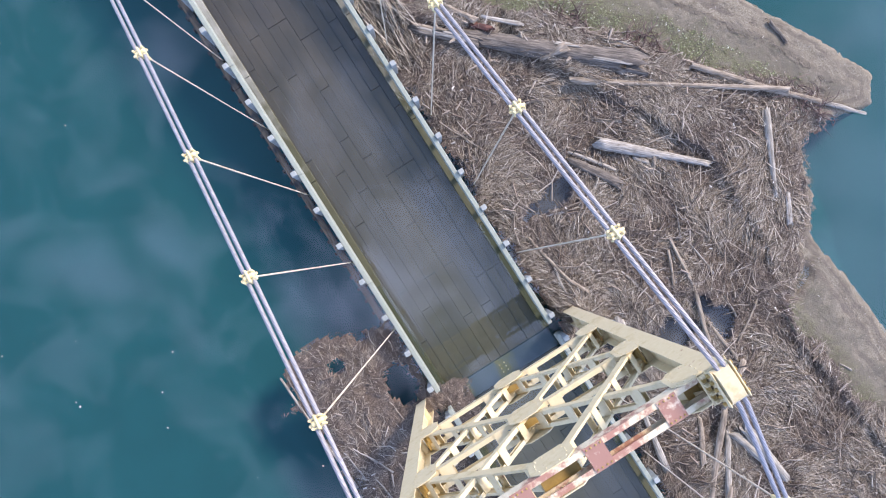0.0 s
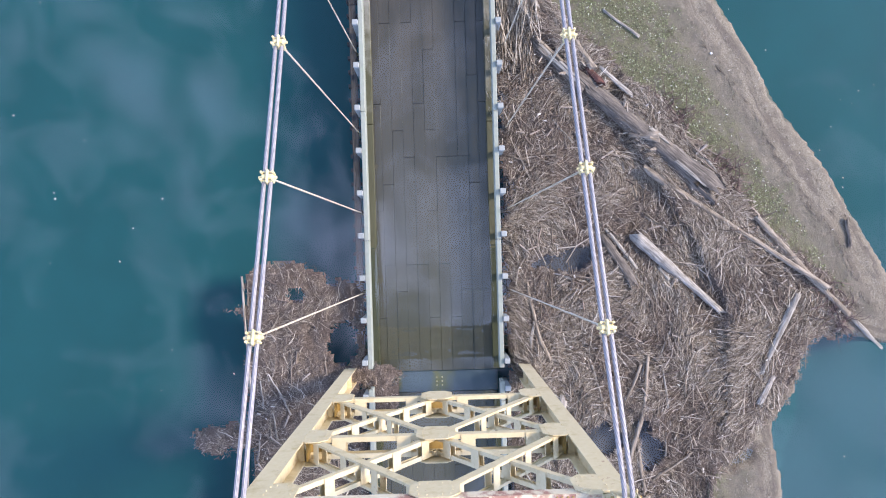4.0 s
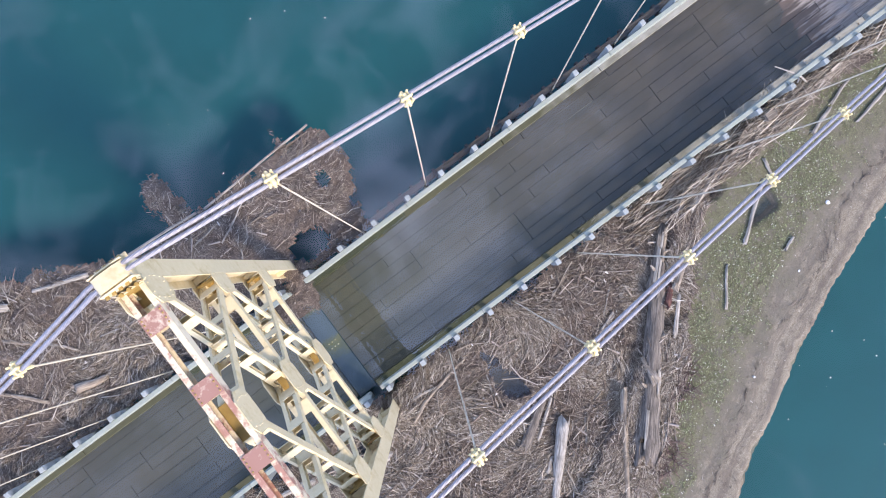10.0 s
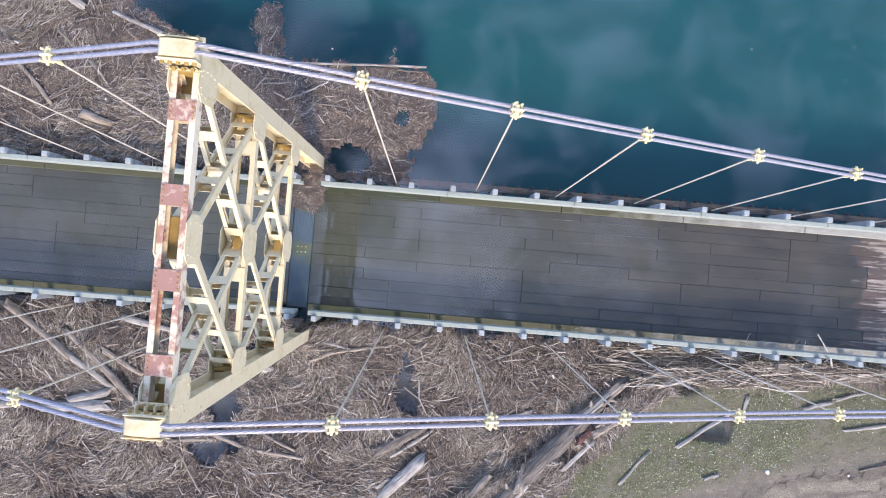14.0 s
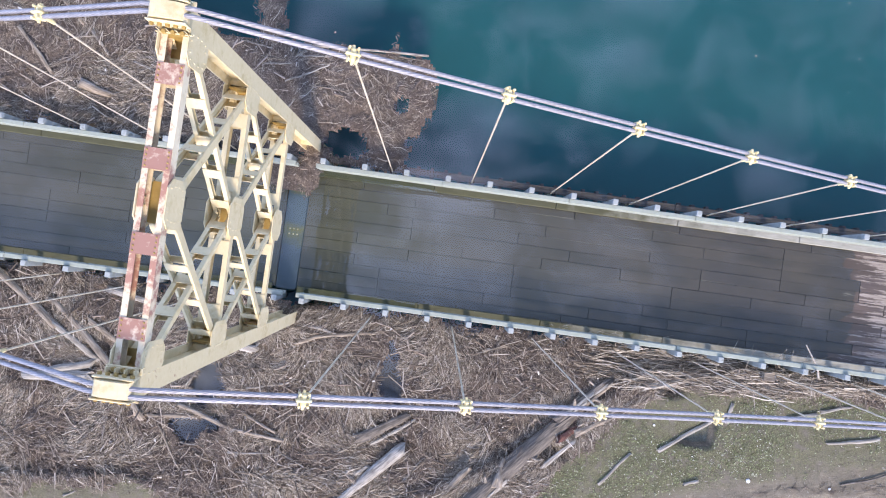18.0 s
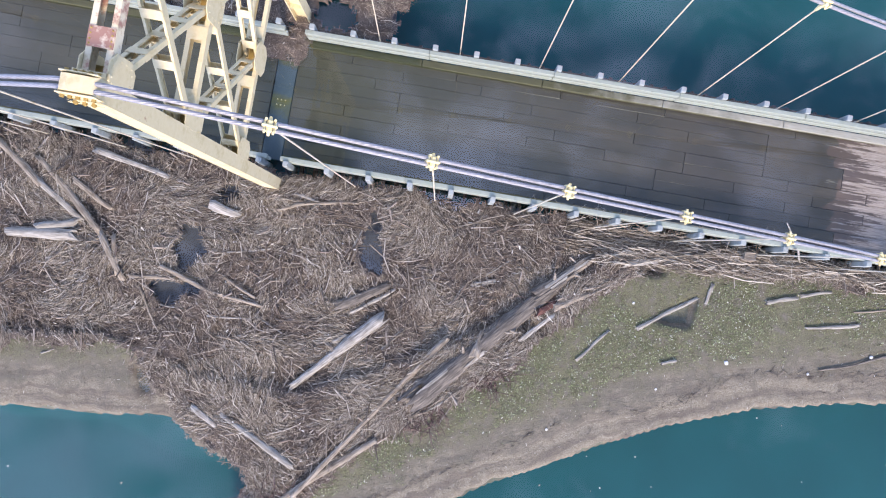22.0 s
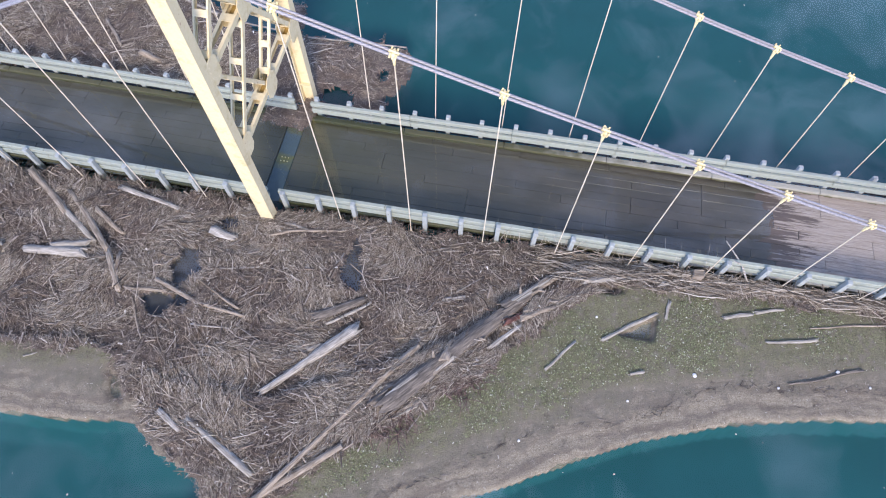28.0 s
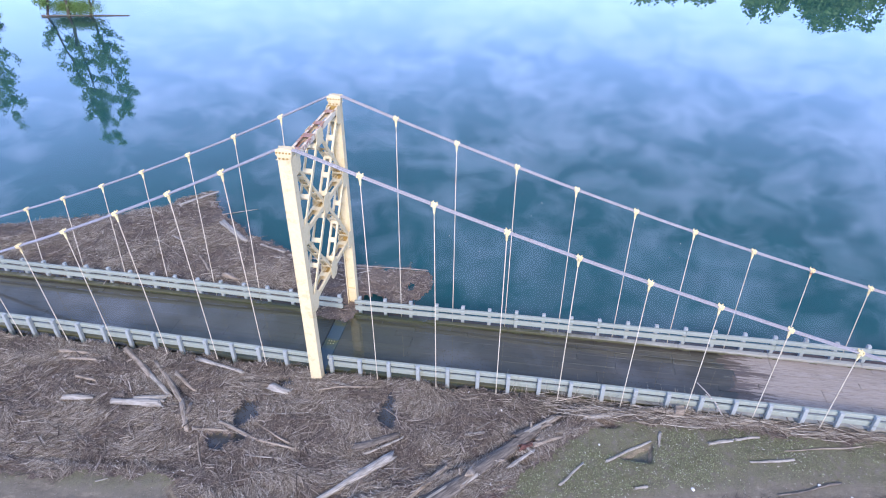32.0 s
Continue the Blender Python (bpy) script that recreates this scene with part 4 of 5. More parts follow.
def twig_mesh(name, n, lo, hi, accept, zf, lens, radii, seed, spread=0.6, lift=0.10, sides=3, flow=0.35, patchy=False, bent=False, ribbon=False, thin=None, along=None):
    """Many thin tapered sticks as one mesh, combed by a slow flow of directions."""
    rng = np.random.RandomState(seed)
    x, y = rng.uniform(lo[0], hi[0], n * 6), rng.uniform(lo[1], hi[1], n * 6)
    ok = accept(x, y)
    if patchy:
        ok &= rng.uniform(0, 1, len(x)) < np.clip(0.45 + 2.2 * wobble(x, y, 1.6, seed + 7), 0.08, 1)
    if thin is not None:
        ok &= rng.uniform(0, 1, len(x)) < thin(x, y)
    x, y = x[ok][:n], y[ok][:n]
    n = len(x)
    ang = 2.6 * wobble(x, y, flow, seed + 1) + 2.2 * wobble(x, y, 1.3, seed + 3) + rng.normal(0, spread, n) * np.where(rng.uniform(0, 1, n) < 0.2, 2.5, 1)
    if along is not None:
        ang = along + 0.25 * wobble(x, y, 1.3, seed + 3) + rng.normal(0, spread, n)
    sides = 2 if ribbon else sides
    tilt = rng.uniform(-0.7, 0.7, n)
    ln = lens[0] + (lens[1] - lens[0]) * rng.power(0.55, n) ** 1.6
    r = rng.uniform(radii[0], radii[1], n) * (0.6 + 0.6 * ln / lens[1])
    d = np.stack([np.cos(ang), np.sin(ang), rng.normal(0, 0.10, n)], -1)
    c = np.stack([x, y, zf(x, y) + rng.uniform(0, lift, n)], -1)
    side = np.stack([-np.sin(ang), np.cos(ang), np.zeros(n)], -1)
    up = np.stack([np.zeros(n), np.zeros(n), np.ones(n)], -1)
    bend = side * (rng.normal(0, 0.055, n) * ln)[:, None]
    cuts = ((-0.5, 1.0), (0.0, 0.9), (0.5, 0.5)) if bent else ((-0.5, 1.0), (0.5, 0.6))
    nc = len(cuts)
    verts = np.zeros((n, nc, sides, 3))
    for k, (t, taper) in enumerate(cuts):
        base = c + d * (ln * t)[:, None] + (bend if 0 < k < nc - 1 else 0)
        for j in range(sides):
            a = j * math.tau / sides + 0.5
            if ribbon:
                verts[:, k, j] = base + (1 - 2 * j) * (side * np.cos(tilt)[:, None] + up * np.sin(tilt)[:, None]) * (r * taper)[:, None]
            else:
                verts[:, k, j] = base + (side * math.cos(a) + up * math.sin(a)) * (r * taper)[:, None]
    base = np.arange(n)[:, None] * nc * sides
    faces = []
    for k in range(nc - 1):
        for j in range(1 if ribbon else sides):
            j2 = (j + 1) % sides
            faces.append(base + np.array([[k * sides + j, k * sides + j2, (k + 1) * sides + j2, (k + 1) * sides + j]]))
    q = np.stack(faces, 1).reshape(-1, 4)
    me = bpy.data.meshes.new(name)
    me.vertices.add(n * nc * sides)
    me.vertices.foreach_set("co", verts.reshape(-1))
    me.loops.add(len(q) * 4)
    me.loops.foreach_set("vertex_index", q.reshape(-1))
    me.polygons.add(len(q))
    me.polygons.foreach_set("loop_start", np.arange(len(q)) * 4)
    me.update(calc_edges=True)
    return me


def driftwood_mat(poly, seed, n_fine, n_coarse, where):
    xs = [p[0] for p in poly]; ys = [p[1] for p in poly]
    lo, hi = (max(min(xs), -27), min(ys)), (max(xs), max(ys))
    me = grid_mesh("driftwood_mat", np.arange(lo[0], hi[0] + 0.3, 0.09), np.arange(lo[1] - 0.4, hi[1] + 0.4, 0.09), lambda x, y: np.where(pool_edge(x, y) > 0, mat_height(poly, x, y, seed) - 0.02, -0.05 + 0.12 * np.maximum(pool_edge(x, y), -1)),
                   lambda x, y: (mat_side(poly, x, y, seed=seed) > 0) & ((pool_edge(x, y) > 0) | (seed == 3)))
    me.materials.append(M_MULCH)
    me.materials.append(M_MUD)
    mid = np.zeros(len(me.polygons) * 3)
    me.polygons.foreach_get("center", mid)
    me.polygons.foreach_set("material_index", (pool_edge(mid[0::3], mid[1::3]) < 0).astype(np.int32))
    ob = tagged(new("driftwood_mat", me), "matted brown driftwood, reeds and bark floating " + where, "driftwood", kind="stuff")
    inner = lambda x, y: (mat_side(poly, x, y, seed=seed) > 0.06) & (pool_edge(x, y) > 0.04)
    bare = None if seed == 3 else (lambda x, y: np.interp(x + 0.9 * wobble(x, y, 1.2, 12) + 0.25 * (y - 4), (-3.6, -2.0), (1.0, 0.16)))
    for nm, n, lens, radii, sd, spread, lift, material in (("reeds", n_fine, (0.06, 0.42), (0.0022, 0.0050), seed + 10, 0.50, 0.07, M_TWIG),
                                                          ("stalks", n_fine // 7, (0.10, 0.54), (0.005, 0.0110), seed + 10, 0.34, 0.11, M_TWIG),
                                                          ("sticks", n_coarse, (0.18, 1.1), (0.005, 0.020), seed + 10, 0.5, 0.12, M_STICK),
                                                          ("bark_bits", n_coarse // 2, (0.08, 0.45), (0.010, 0.034), seed + 25, 0.9, 0.10, M_CHIP),
                                                          ("pale_bits", n_coarse // 10, (0.03, 0.14), (0.010, 0.030), seed + 27, 1.5, 0.12, M_PALE),
                                                          ("chips", int(n_fine * 0.65), (0.03, 0.16), (0.004, 0.011), seed + 30, 1.6, 0.09, M_CHIP)):
        loose = lambda x, y: (mat_side(poly, x, y, seed=seed) > -0.30 * np.abs(wobble(x, y, 3.0, 19))) & (pool_edge(x, y) > -0.12 * np.abs(wobble(x, y, 4.0, 33)))
        tm = twig_mesh(nm, n, lo, hi, loose if nm == "chips" else inner, lambda x, y: mat_height(poly, x, y, seed), lens, radii, sd, spread, lift, patchy=nm in ("reeds", "stalks"), bent=nm in ("sticks", "reeds", "stalks"),
                       ribbon=nm == "reeds", thin=bare if nm in ("reeds", "sticks", "stalks") else None)
        tm.materials.append(material)
        o = new(nm, tm)
        o.parent = ob
        tagged(o, kind="stuff")


MAT_D = [(-1.5, 1.35), (-0.9, 1.05), (-0.3, 1.25), (0.0, 0.95), (0.3, 1.4), (0.25, 2.3), (-0.4, 2.35), (-1.4, 1.8)]
driftwood_mat(MAT_S, 3, 190000, 8500, "against the bridge")
driftwood_mat(MAT_N, 43, 65000, 2300, "beside the deck on the lake side")
driftwood_mat(MAT_D, 83, 700, 20, "over the deck at the tower")


def bar_litter():
    inner = lambda x, y: inside(BAR, x, y) & (bar_height(x, y) > 0.14) & (mat_side(MAT_S, x, y) < 0)
    tm = twig_mesh("sprouts", 46000, (2, -13), (34, -2.2), inner, lambda x, y: bar_height(x, y), (0.015, 0.065), (0.006, 0.015), 71, 2.0, 0.02, patchy=True)
    tm.materials.append(M_SPROUT)
    tagged(new("sprouts", tm), "small green and pale sprouts on damp silt", "weeds", kind="stuff")
    beach = lambda x, y: inside(BAR, x, y) & (bar_height(x, y) > 0.03) & (mat_side(MAT_S, x, y) < 0.1)
    tm = twig_mesh("beach_litter", 16000, (-26, -14.5), (34, -2.2), beach, lambda x, y: bar_height(x, y), (0.012, 0.10), (0.004, 0.010), 75, 1.2, 0.01)
    tm.materials.append(M_GRIT)
    tagged(new("beach_litter", tm), "scattered twigs and bark bits on the silt", "litter", kind="stuff")


    strip = lambda x, y: (np.abs(shore_side(x, y) - 0.95 - 0.25 * wobble(x, y, 1.1, 91)) < 0.10 * (0.4 + np.clip(wobble(x, y, 0.9, 92) + 0.4, 0, 1))) & (x > 1.5)
    tm = twig_mesh("drift_line", 9000, (1, -14), (32, -3.5), strip, lambda x, y: bar_height(x, y), (0.03, 0.28), (0.004, 0.010), 93, 0.5, 0.03, along=0.5)
    tm.materials.append(M_BARK_BITS)
    tagged(new("drift_line", tm), "dark line of washed-up twigs and bark on the beach", "litter", kind="stuff")


M_GRIT = make_litter("beach_grit", ((0.0, (0.05, 0.04, 0.032)), (0.5, (0.15, 0.125, 0.098)), (0.9, (0.28, 0.245, 0.20)), (1.0, (0.55, 0.52, 0.46))))
M_BARK_BITS = make_litter("bark_litter", ((0.0, (0.04, 0.032, 0.027)), (0.7, (0.11, 0.088, 0.072)), (1.0, (0.26, 0.215, 0.175))))
bar_litter()


def stranded_twigs():
    """Drift line of long twigs heaped against the bridge edge."""
    inner = lambda x, y: (y < -2.02) & (y > -2.15 - np.interp(x, (9, 11, 14, 17, 21, 25), (0.9, 0.9, 0.6, 0.45, 0.35, 0.3)) * (1 + 0.5 * wobble(x, y, 1.5, 88)))
    tm = twig_mesh("stranded_twigs", 1900, (9, -3.6), (26, -2.0), inner, lambda x, y: np.maximum(bar_height(x, y), 0.05) + 0.05, (0.3, 1.7), (0.005, 0.016), 66, 0.22, 0.16, bent=True, along=0.0)
    tm.materials.append(M_TWIG)
    tagged(new("stranded_twigs", tm), "long dry twigs heaped along the bridge edge", "twigs", kind="stuff")


stranded_twigs()


# ============ logs ============
def log(name, a, b, r0, r1, tone, label, seed, z=0.12, bow=0.02, flat=0.75, sides=9, group="drift logs", category="log", sink=0.0):
    """A worn, slightly bowed trunk piece with splintered ends, lying from a to b."""
    rng = random.Random(seed)
    along = np.linspace(0, 1, 9)
    mx_, my_ = a[0] + (b[0] - a[0]) * along, a[1] + (b[1] - a[1]) * along
    under = np.maximum(bar_height(mx_, my_), 0.0)
    for poly, sd in ((MAT_S, 3), (MAT_N, 43)):
        under = np.where(mat_side(poly, mx_, my_, seed=sd) > 0, np.maximum(under, mat_height(poly, mx_, my_, sd)), under)
    sit = 0.85 * flat - sink
    a, b = Vector((*a, float(under[0]) + sit * r0)), Vector((*b, float(under[-1]) + sit * r1))
    z = max(0.0, 0.78 * float(np.max(under + sit * (r0 + (r1 - r0) * along) - (a.z + (b.z - a.z) * along))))
    a.z, b.z = a.z + z, b.z + z
    ln = (b - a).length
    n = max(5, int(ln / 0.28))
    bm = bmesh.new()
    rings = []
    ph, w1 = rng.uniform(0, 6), rng.uniform(-1, 1)
    lump = [rng.uniform(0.74, 1.14) for _ in range(sides)]
    for i in range(n + 1):
        t = i / n
        r = (r0 + (r1 - r0) * t) * (1 + 0.10 * math.sin(7 * t + ph) + rng.uniform(-0.06, 0.06))
        off = bow * ln * w1 * math.sin(math.pi * t) + 0.012 * min(ln, 40 * bow) * math.sin(9 * t + ph)
        ring = []
        for k in range(sides):
            an = k * math.tau / sides
            jag = rng.uniform(-1.2, 1.2) * r if i in (0, n) else rng.uniform(-0.05, 0.05)
            ring.append(bm.verts.new(((t - 0.5) * ln + jag, off + r * lump[k] * math.cos(an), r * lump[k] * flat * math.sin(an))))
        rings.append(ring)
    for p, q in zip(rings, rings[1:]):
        for k in range(sides):
            bm.faces.new((p[k], p[(k + 1) % sides], q[(k + 1) % sides], q[k])).smooth = True
    bm.faces.new(rings[0][::-1]); bm.faces.new(rings[-1])
    ob = part(name, bm, M_LOG[tone])
    ob.matrix_world = Matrix.Translation((a + b) / 2) @ Matrix.Rotation(math.atan2(b.y - a.y, b.x - a.x), 4, "Z") @ Matrix.Rotation(-math.asin((b.z - a.z) / ln), 4, "Y")
    return tagged(ob, label, category, group)


def rotten_trunk(a, b, r0, r1, seed, label, **shape):
    """A sunken trunk with strips of bark still on it and a few broken limb stubs."""
    ob = log("fallen_trunk", a, b, r0, r1, "dark", label, seed, **shape)
    rng = random.Random(seed + 50)
    ln = math.hypot(b[0] - a[0], b[1] - a[1])
    flat = shape.get("flat", 0.75)
    for _ in range(7):
        t = rng.uniform(0.08, 0.85)
        r = r0 + (r1 - r0) * t
        an = rng.uniform(0.25, 0.75) * math.pi
        half = rng.uniform(0.2, 0.55)
        m = Matrix.Translation(((t - 0.5) * ln, r * 0.92 * math.cos(an), r * 0.92 * flat * math.sin(an))) @ Matrix.Rotation(rng.uniform(-0.06, 0.06), 4, "Z") @ Matrix.Rotation((an - math.pi / 2) * flat, 4, "X")
        bm = box((-half, -0.04, -0.02), (half, 0.04, 0.02), m, bevel=0.008)
        for v in bm.verts:
            v.co += Vector((rng.uniform(-0.06, 0.06), rng.uniform(-0.012, 0.012), rng.uniform(-0.006, 0.006)))
        part("bark_strip", bm, M_LOG[rng.choice(("tan", "dark", "grey"))], ob)
    for t, side in ((0.35, 1), (0.62, -1)):
        r = r0 + (r1 - r0) * t
        p = Vector(((t - 0.5) * ln, side * r * 0.6, r * flat * 0.6))
        part("limb_stub", rod_between(bmesh.new(), p, p + Vector((0.10, side * 0.16, 0.10)), 0.06, 0.025, 7), M_LOG["tan"], ob, "splintered tan limb stub")
    return ob


log("drift_log", (1.59, -8.34), (3.91, -5.87), 0.10, 0.19, "pale", "bleached grey log lying on the driftwood", 11, 0.2, bow=0.01, flat=0.6)
rotten_trunk((5.25, -8.0), (8.9, -3.95), 0.42, 0.18, 12, "large dark rotten trunk sunk in the driftwood", bow=0.012, flat=0.5, sides=22, sink=0.45)
rotten_trunk((8.2, -4.5), (9.75, -3.05), 0.22, 0.12, 13, "dark rotten end of a trunk in the driftwood", sink=0.2)
log("broken_stump", (6.72, -6.45), (6.85, -5.75), 0.14, 0.06, "tan", "splintered tan stump beside the rotten trunk", 14, 0.32)
log("plank", (7.95, -5.84), (8.8, -4.94), 0.065, 0.06, "pale", "bleached split plank beside the trunk", 15, 0.18, bow=0.0, flat=0.3, sink=-0.8, category='plank')
log("drift_stick", (9.72, -6.14), (10.49, -5.12), 0.05, 0.04, "grey", "pale stick on the sprouting silt", 16, 0.3)
log("drift_log", (-0.28, -9.41), (2.1, -10.58), 0.07, 0.10, "grey", "grey tapered log at the tip of the driftwood", 17, 0.2, bow=0.005)
log("drift_log", (2.2, -11.4), (5.8, -6.2), 0.075, 0.105, "tan", "long weathered tan log along the edge of the driftwood", 18, 0.2, bow=0.01)
log("drift_log", (1.4, -12.05), (4.3, -9.4), 0.1, 0.11, "tan", "long weathered log at the tip of the driftwood", 19, 0.2, bow=0.02)
log("drift_log", (-1.13, -9.36), (-0.36, -9.77), 0.09, 0.07, "pale", "short bleached log near the water", 20, 0.15)
log("drift_log", (-5.25, -2.45), (-3.09, -2.85), 0.1, 0.07, "pale", "bleached tapered log beside the rail", 21, 0.2)
log("broken_stump", (-1.75, -3.42), (-0.85, -3.62), 0.17, 0.13, "pale", "bleached stump end in the driftwood", 22, 0.16)
log("branch", (0.32, -3.28), (2.6, -2.7), 0.06, 0.05, "tan", "long curved branch beside the bridge", 23, 0.16, bow=0.06, category='branch')
log("drift_stick", (0.64, -2.72), (1.45, -2.85), 0.05, 0.04, "pale", "white stick by the tower foot", 24, 0.18)
log("drift_log", (-8.65, -2.35), (-6.6, -3.75), 0.13, 0.10, "tan", "weathered brown drift log beside the rail", 25, 0.17)
log("drift_log", (-5.73, -3.38), (-4.5, -4.1), 0.10, 0.07, "tan", "short forked brown drift log", 26, 0.16)
log("drift_log", (-6.9, -2.9), (-4.61, -4.87), 0.085, 0.10, "tan", "long brown drift log crossing another", 27, 0.18)
log("drift_log", (-4.61, -4.87), (-3.78, -6.03), 0.10, 0.085, "tan", "short brown drift log beside a pool", 28, 0.18)
log("drift_log", (-7.31, -5.23), (-5.36, -5.01), 0.13, 0.17, "grey", "pale broken log with a splintered end", 29, 0.2)
log("drift_stick", (-3.64, -5.92), (-2.3, -5.76), 0.07, 0.05, "tan", "tan stick beside a pool", 30, 0.16)
log("drift_log", (-2.75, -5.49), (0.35, -6.17), 0.07, 0.05, "tan", "long thin bowed log on the driftwood", 31, 0.16, bow=0.05)
log("plank", (10.63, -3.12), (12.41, -2.52), 0.12, 0.08, "grey", "grey slab of wood at the edge of the silt", 32, 0.26, flat=0.4, category='plank')
log("drift_stick", (11.31, -4.92), (12.94, -3.73), 0.06, 0.05, "grey", "grey stick framing a small pool", 33, 0.3)
log("drift_stick", (13.21, -3.85), (13.31, -3.28), 0.04, 0.05, "grey", "short stick framing a small pool", 34, 0.3)
log("drift_log", (14.96, -3.53), (15.85, -3.23), 0.065, 0.055, "grey", "weathered log on sprouting silt", 35, 0.33)
log("drift_log", (15.95, -3.18), (16.86, -2.89), 0.055, 0.04, "grey", "weathered log piece on sprouting silt", 36, 0.33)
log("drift_log", (16.29, -4.06), (17.83, -3.71), 0.04, 0.06, "grey", "flat weathered log on the silt", 37, 0.3)
log("drift_stick", (17.6, -3.35), (20.4, -2.7), 0.03, 0.04, "tan", "thin bowed branch on the silt", 38, 0.31, bow=0.05)
log("drift_log", (16.91, -5.25), (19.1, -4.38), 0.03, 0.05, "dark", "dark waterlogged branch on the beach", 39, 0.2, bow=0.05)
log("drift_stick", (12.2, -5.82), (12.62, -5.67), 0.06, 0.05, "grey", "short stick on the beach", 40, 0.24)
log("drift_log", (2.52, -5.78), (3.88, -4.91), 0.17, 0.11, "dark", "dark brown broken log behind a pool", 41, 0.16, flat=0.5, sides=13)
log("drift_log", (2.9, -5.9), (4.1, -5.0), 0.06, 0.05, "pale", "pale stick beside the broken log", 42, 0.2)
log("drift_stick", (5.43, -8.46), (6.31, -7.8), 0.04, 0.05, "pale", "white stick on dark brambles", 43, 0.25)
log("broken_log", (8.85, -4.72), (9.75, -4.15), 0.11, 0.07, "tan", "tan splintered log end by the trunk", 44, 0.3)
log("broken_log", (8.35, -4.95), (8.8, -4.6), 0.13, 0.1, "red", "red rotten wood chunk on the trunk", 45, 0.36)
log("branch", (14.2, -2.5), (19.2, -2.28), 0.05, 0.06, "tan", "long branch stranded along the bridge edge", 46, 0.3, bow=0.015, category='branch')
log("branch", (13.2, -2.35), (16.71, -2.37), 0.05, 0.04, "tan", "branch stranded along the bridge edge", 47, 0.34, bow=0.02, category='branch')
log("drift_stick", (-0.9, -4.75), (0.29, -4.44), 0.035, 0.03, "pale", "pale thin stick on the driftwood", 48, 0.2)
log("drift_stick", (6.29, -4.47), (6.94, -4.25), 0.05, 0.05, "pale", "short pale stick on the driftwood", 49, 0.2)
log("drift_stick", (4.95, -5.97), (5.85, -5.8), 0.04, 0.03, "tan", "thin tan stick on the driftwood", 50, 0.2)
log("drift_stick", (2.57, -6.83), (2.94, -6.56), 0.06, 0.05, "pale", "short pale wood chunk on the driftwood", 51, 0.2)
log("drift_stick", (-0.89, -7.26), (0.02, -7.18), 0.04, 0.03, "tan", "tan stick in the mat", 52, 0.2)
log("branch", (5.01, -3.18), (6.71, -2.42), 0.03, 0.03, "tan", "thin branch against the bridge", 53, 0.2, category='branch')
log("drift_log", (-6.5, -4.97), (-5.43, -4.65), 0.12, 0.14, "grey", "short grey log on the driftwood", 54, 0.2)
log("drift_log", (-11.27, -2.95), (-9.96, -2.9), 0.09, 0.08, "tan", "tan log beside the rail", 55, 0.18)
log("drift_stick", (-9.56, -4.24), (-8.72, -4.23), 0.07, 0.08, "tan", "tan stick in the mat", 56, 0.2)
log("drift_log", (-12.73, 9.46), (-11.45, 11.77), 0.1, 0.08, "pale", "bleached log at the tip of the lakeside mat", 57, 0.15)
log("drift_log", (-9.3, 8.1), (-7.2, 6.55), 0.2, 0.14, "grey", "thick grey log at the edge of the lakeside mat", 58, 0.12)
log("drift_stick", (-4.5, 5.75), (-1.2, 5.55), 0.05, 0.04, "grey", "long grey pole at the edge of the mat", 59, 0.08, bow=0.01)
log("drift_stick", (-0.9, 5.5), (3.0, 5.72), 0.035, 0.03, "grey", "long thin pole along the mat edge", 60, 0.08, bow=0.015)
log("branch", (-9.9, 9.3), (-8.2, 10.3), 0.04, 0.015, "grey", "bare branch reaching over the water", 61, 0.18, category='branch')
log("drift_stick", (-11.36, 6.38), (-10.53, 6.01), 0.06, 0.05, "pale", "pale stick in the lakeside mat", 62, 0.2)
log("drift_stick", (-15.8, 3.78), (-15.73, 5.0), 0.06, 0.05, "tan", "tan stick in the lakeside mat", 63, 0.2)
log("drift_stick", (-8.96, 4.79), (-7.82, 3.59), 0.06, 0.05, "tan", "tan stick in the lakeside mat", 64, 0.2)
log("drift_stick", (-14.8, 9.2), (-13.71, 8.79), 0.05, 0.04, "grey", "grey stick at the mat edge", 65, 0.12)

log("drift_log", (-6.75, -3.6), (-5.26, -4.56), 0.10, 0.07, "grey", "grey drift log lying end to end with another", 401)
log("broken_stump", (-7.01, 3.44), (-6.09, 3.2), 0.16, 0.10, "tan", "splintered tan stump in the lakeside mat", 402)
log("drift_log", (-6.39, 6.53), (-4.76, 5.96), 0.05, 0.07, "pale", "pale bleached pole at the lakeside mat edge", 403)
log("branch", (-1.06, 4.35), (0.15, 4.96), 0.035, 0.02, "pale", "pale crooked branch on soaked mulch", 404, bow=0.06, category="branch")
log("drift_stick", (-7.88, 5.82), (-7.16, 5.16), 0.05, 0.04, "tan", "short tan stick on the lakeside mat", 405)
log("drift_stick", (-6.89, 5.03), (-6.3, 4.35), 0.055, 0.03, "pale", "pale split stick on the lakeside mat", 406)
log("drift_stick", (-5.54, 4.28), (-4.8, 4.08), 0.03, 0.025, "pale", "thin pale stick on the lakeside mat", 407)
log("drift_stick", (-5.2, 3.99), (-4.76, 3.84), 0.035, 0.03, "tan", "short tan stick on the lakeside mat", 408)
log("drift_log", (1.3, -12.19), (0.36, -13.11), 0.07, 0.05, "grey", "grey stick at the tip of the spit", 409)
log("drift_stick", (6.22, -7.67), (5.57, -8.26), 0.04, 0.03, "pale", "pale stick across dark brambles", 410)
log("drift_log", (3.39, -12.23), (4.18, -12.15), 0.06, 0.07, "dark", "dark soaked log at the waterline", 411)
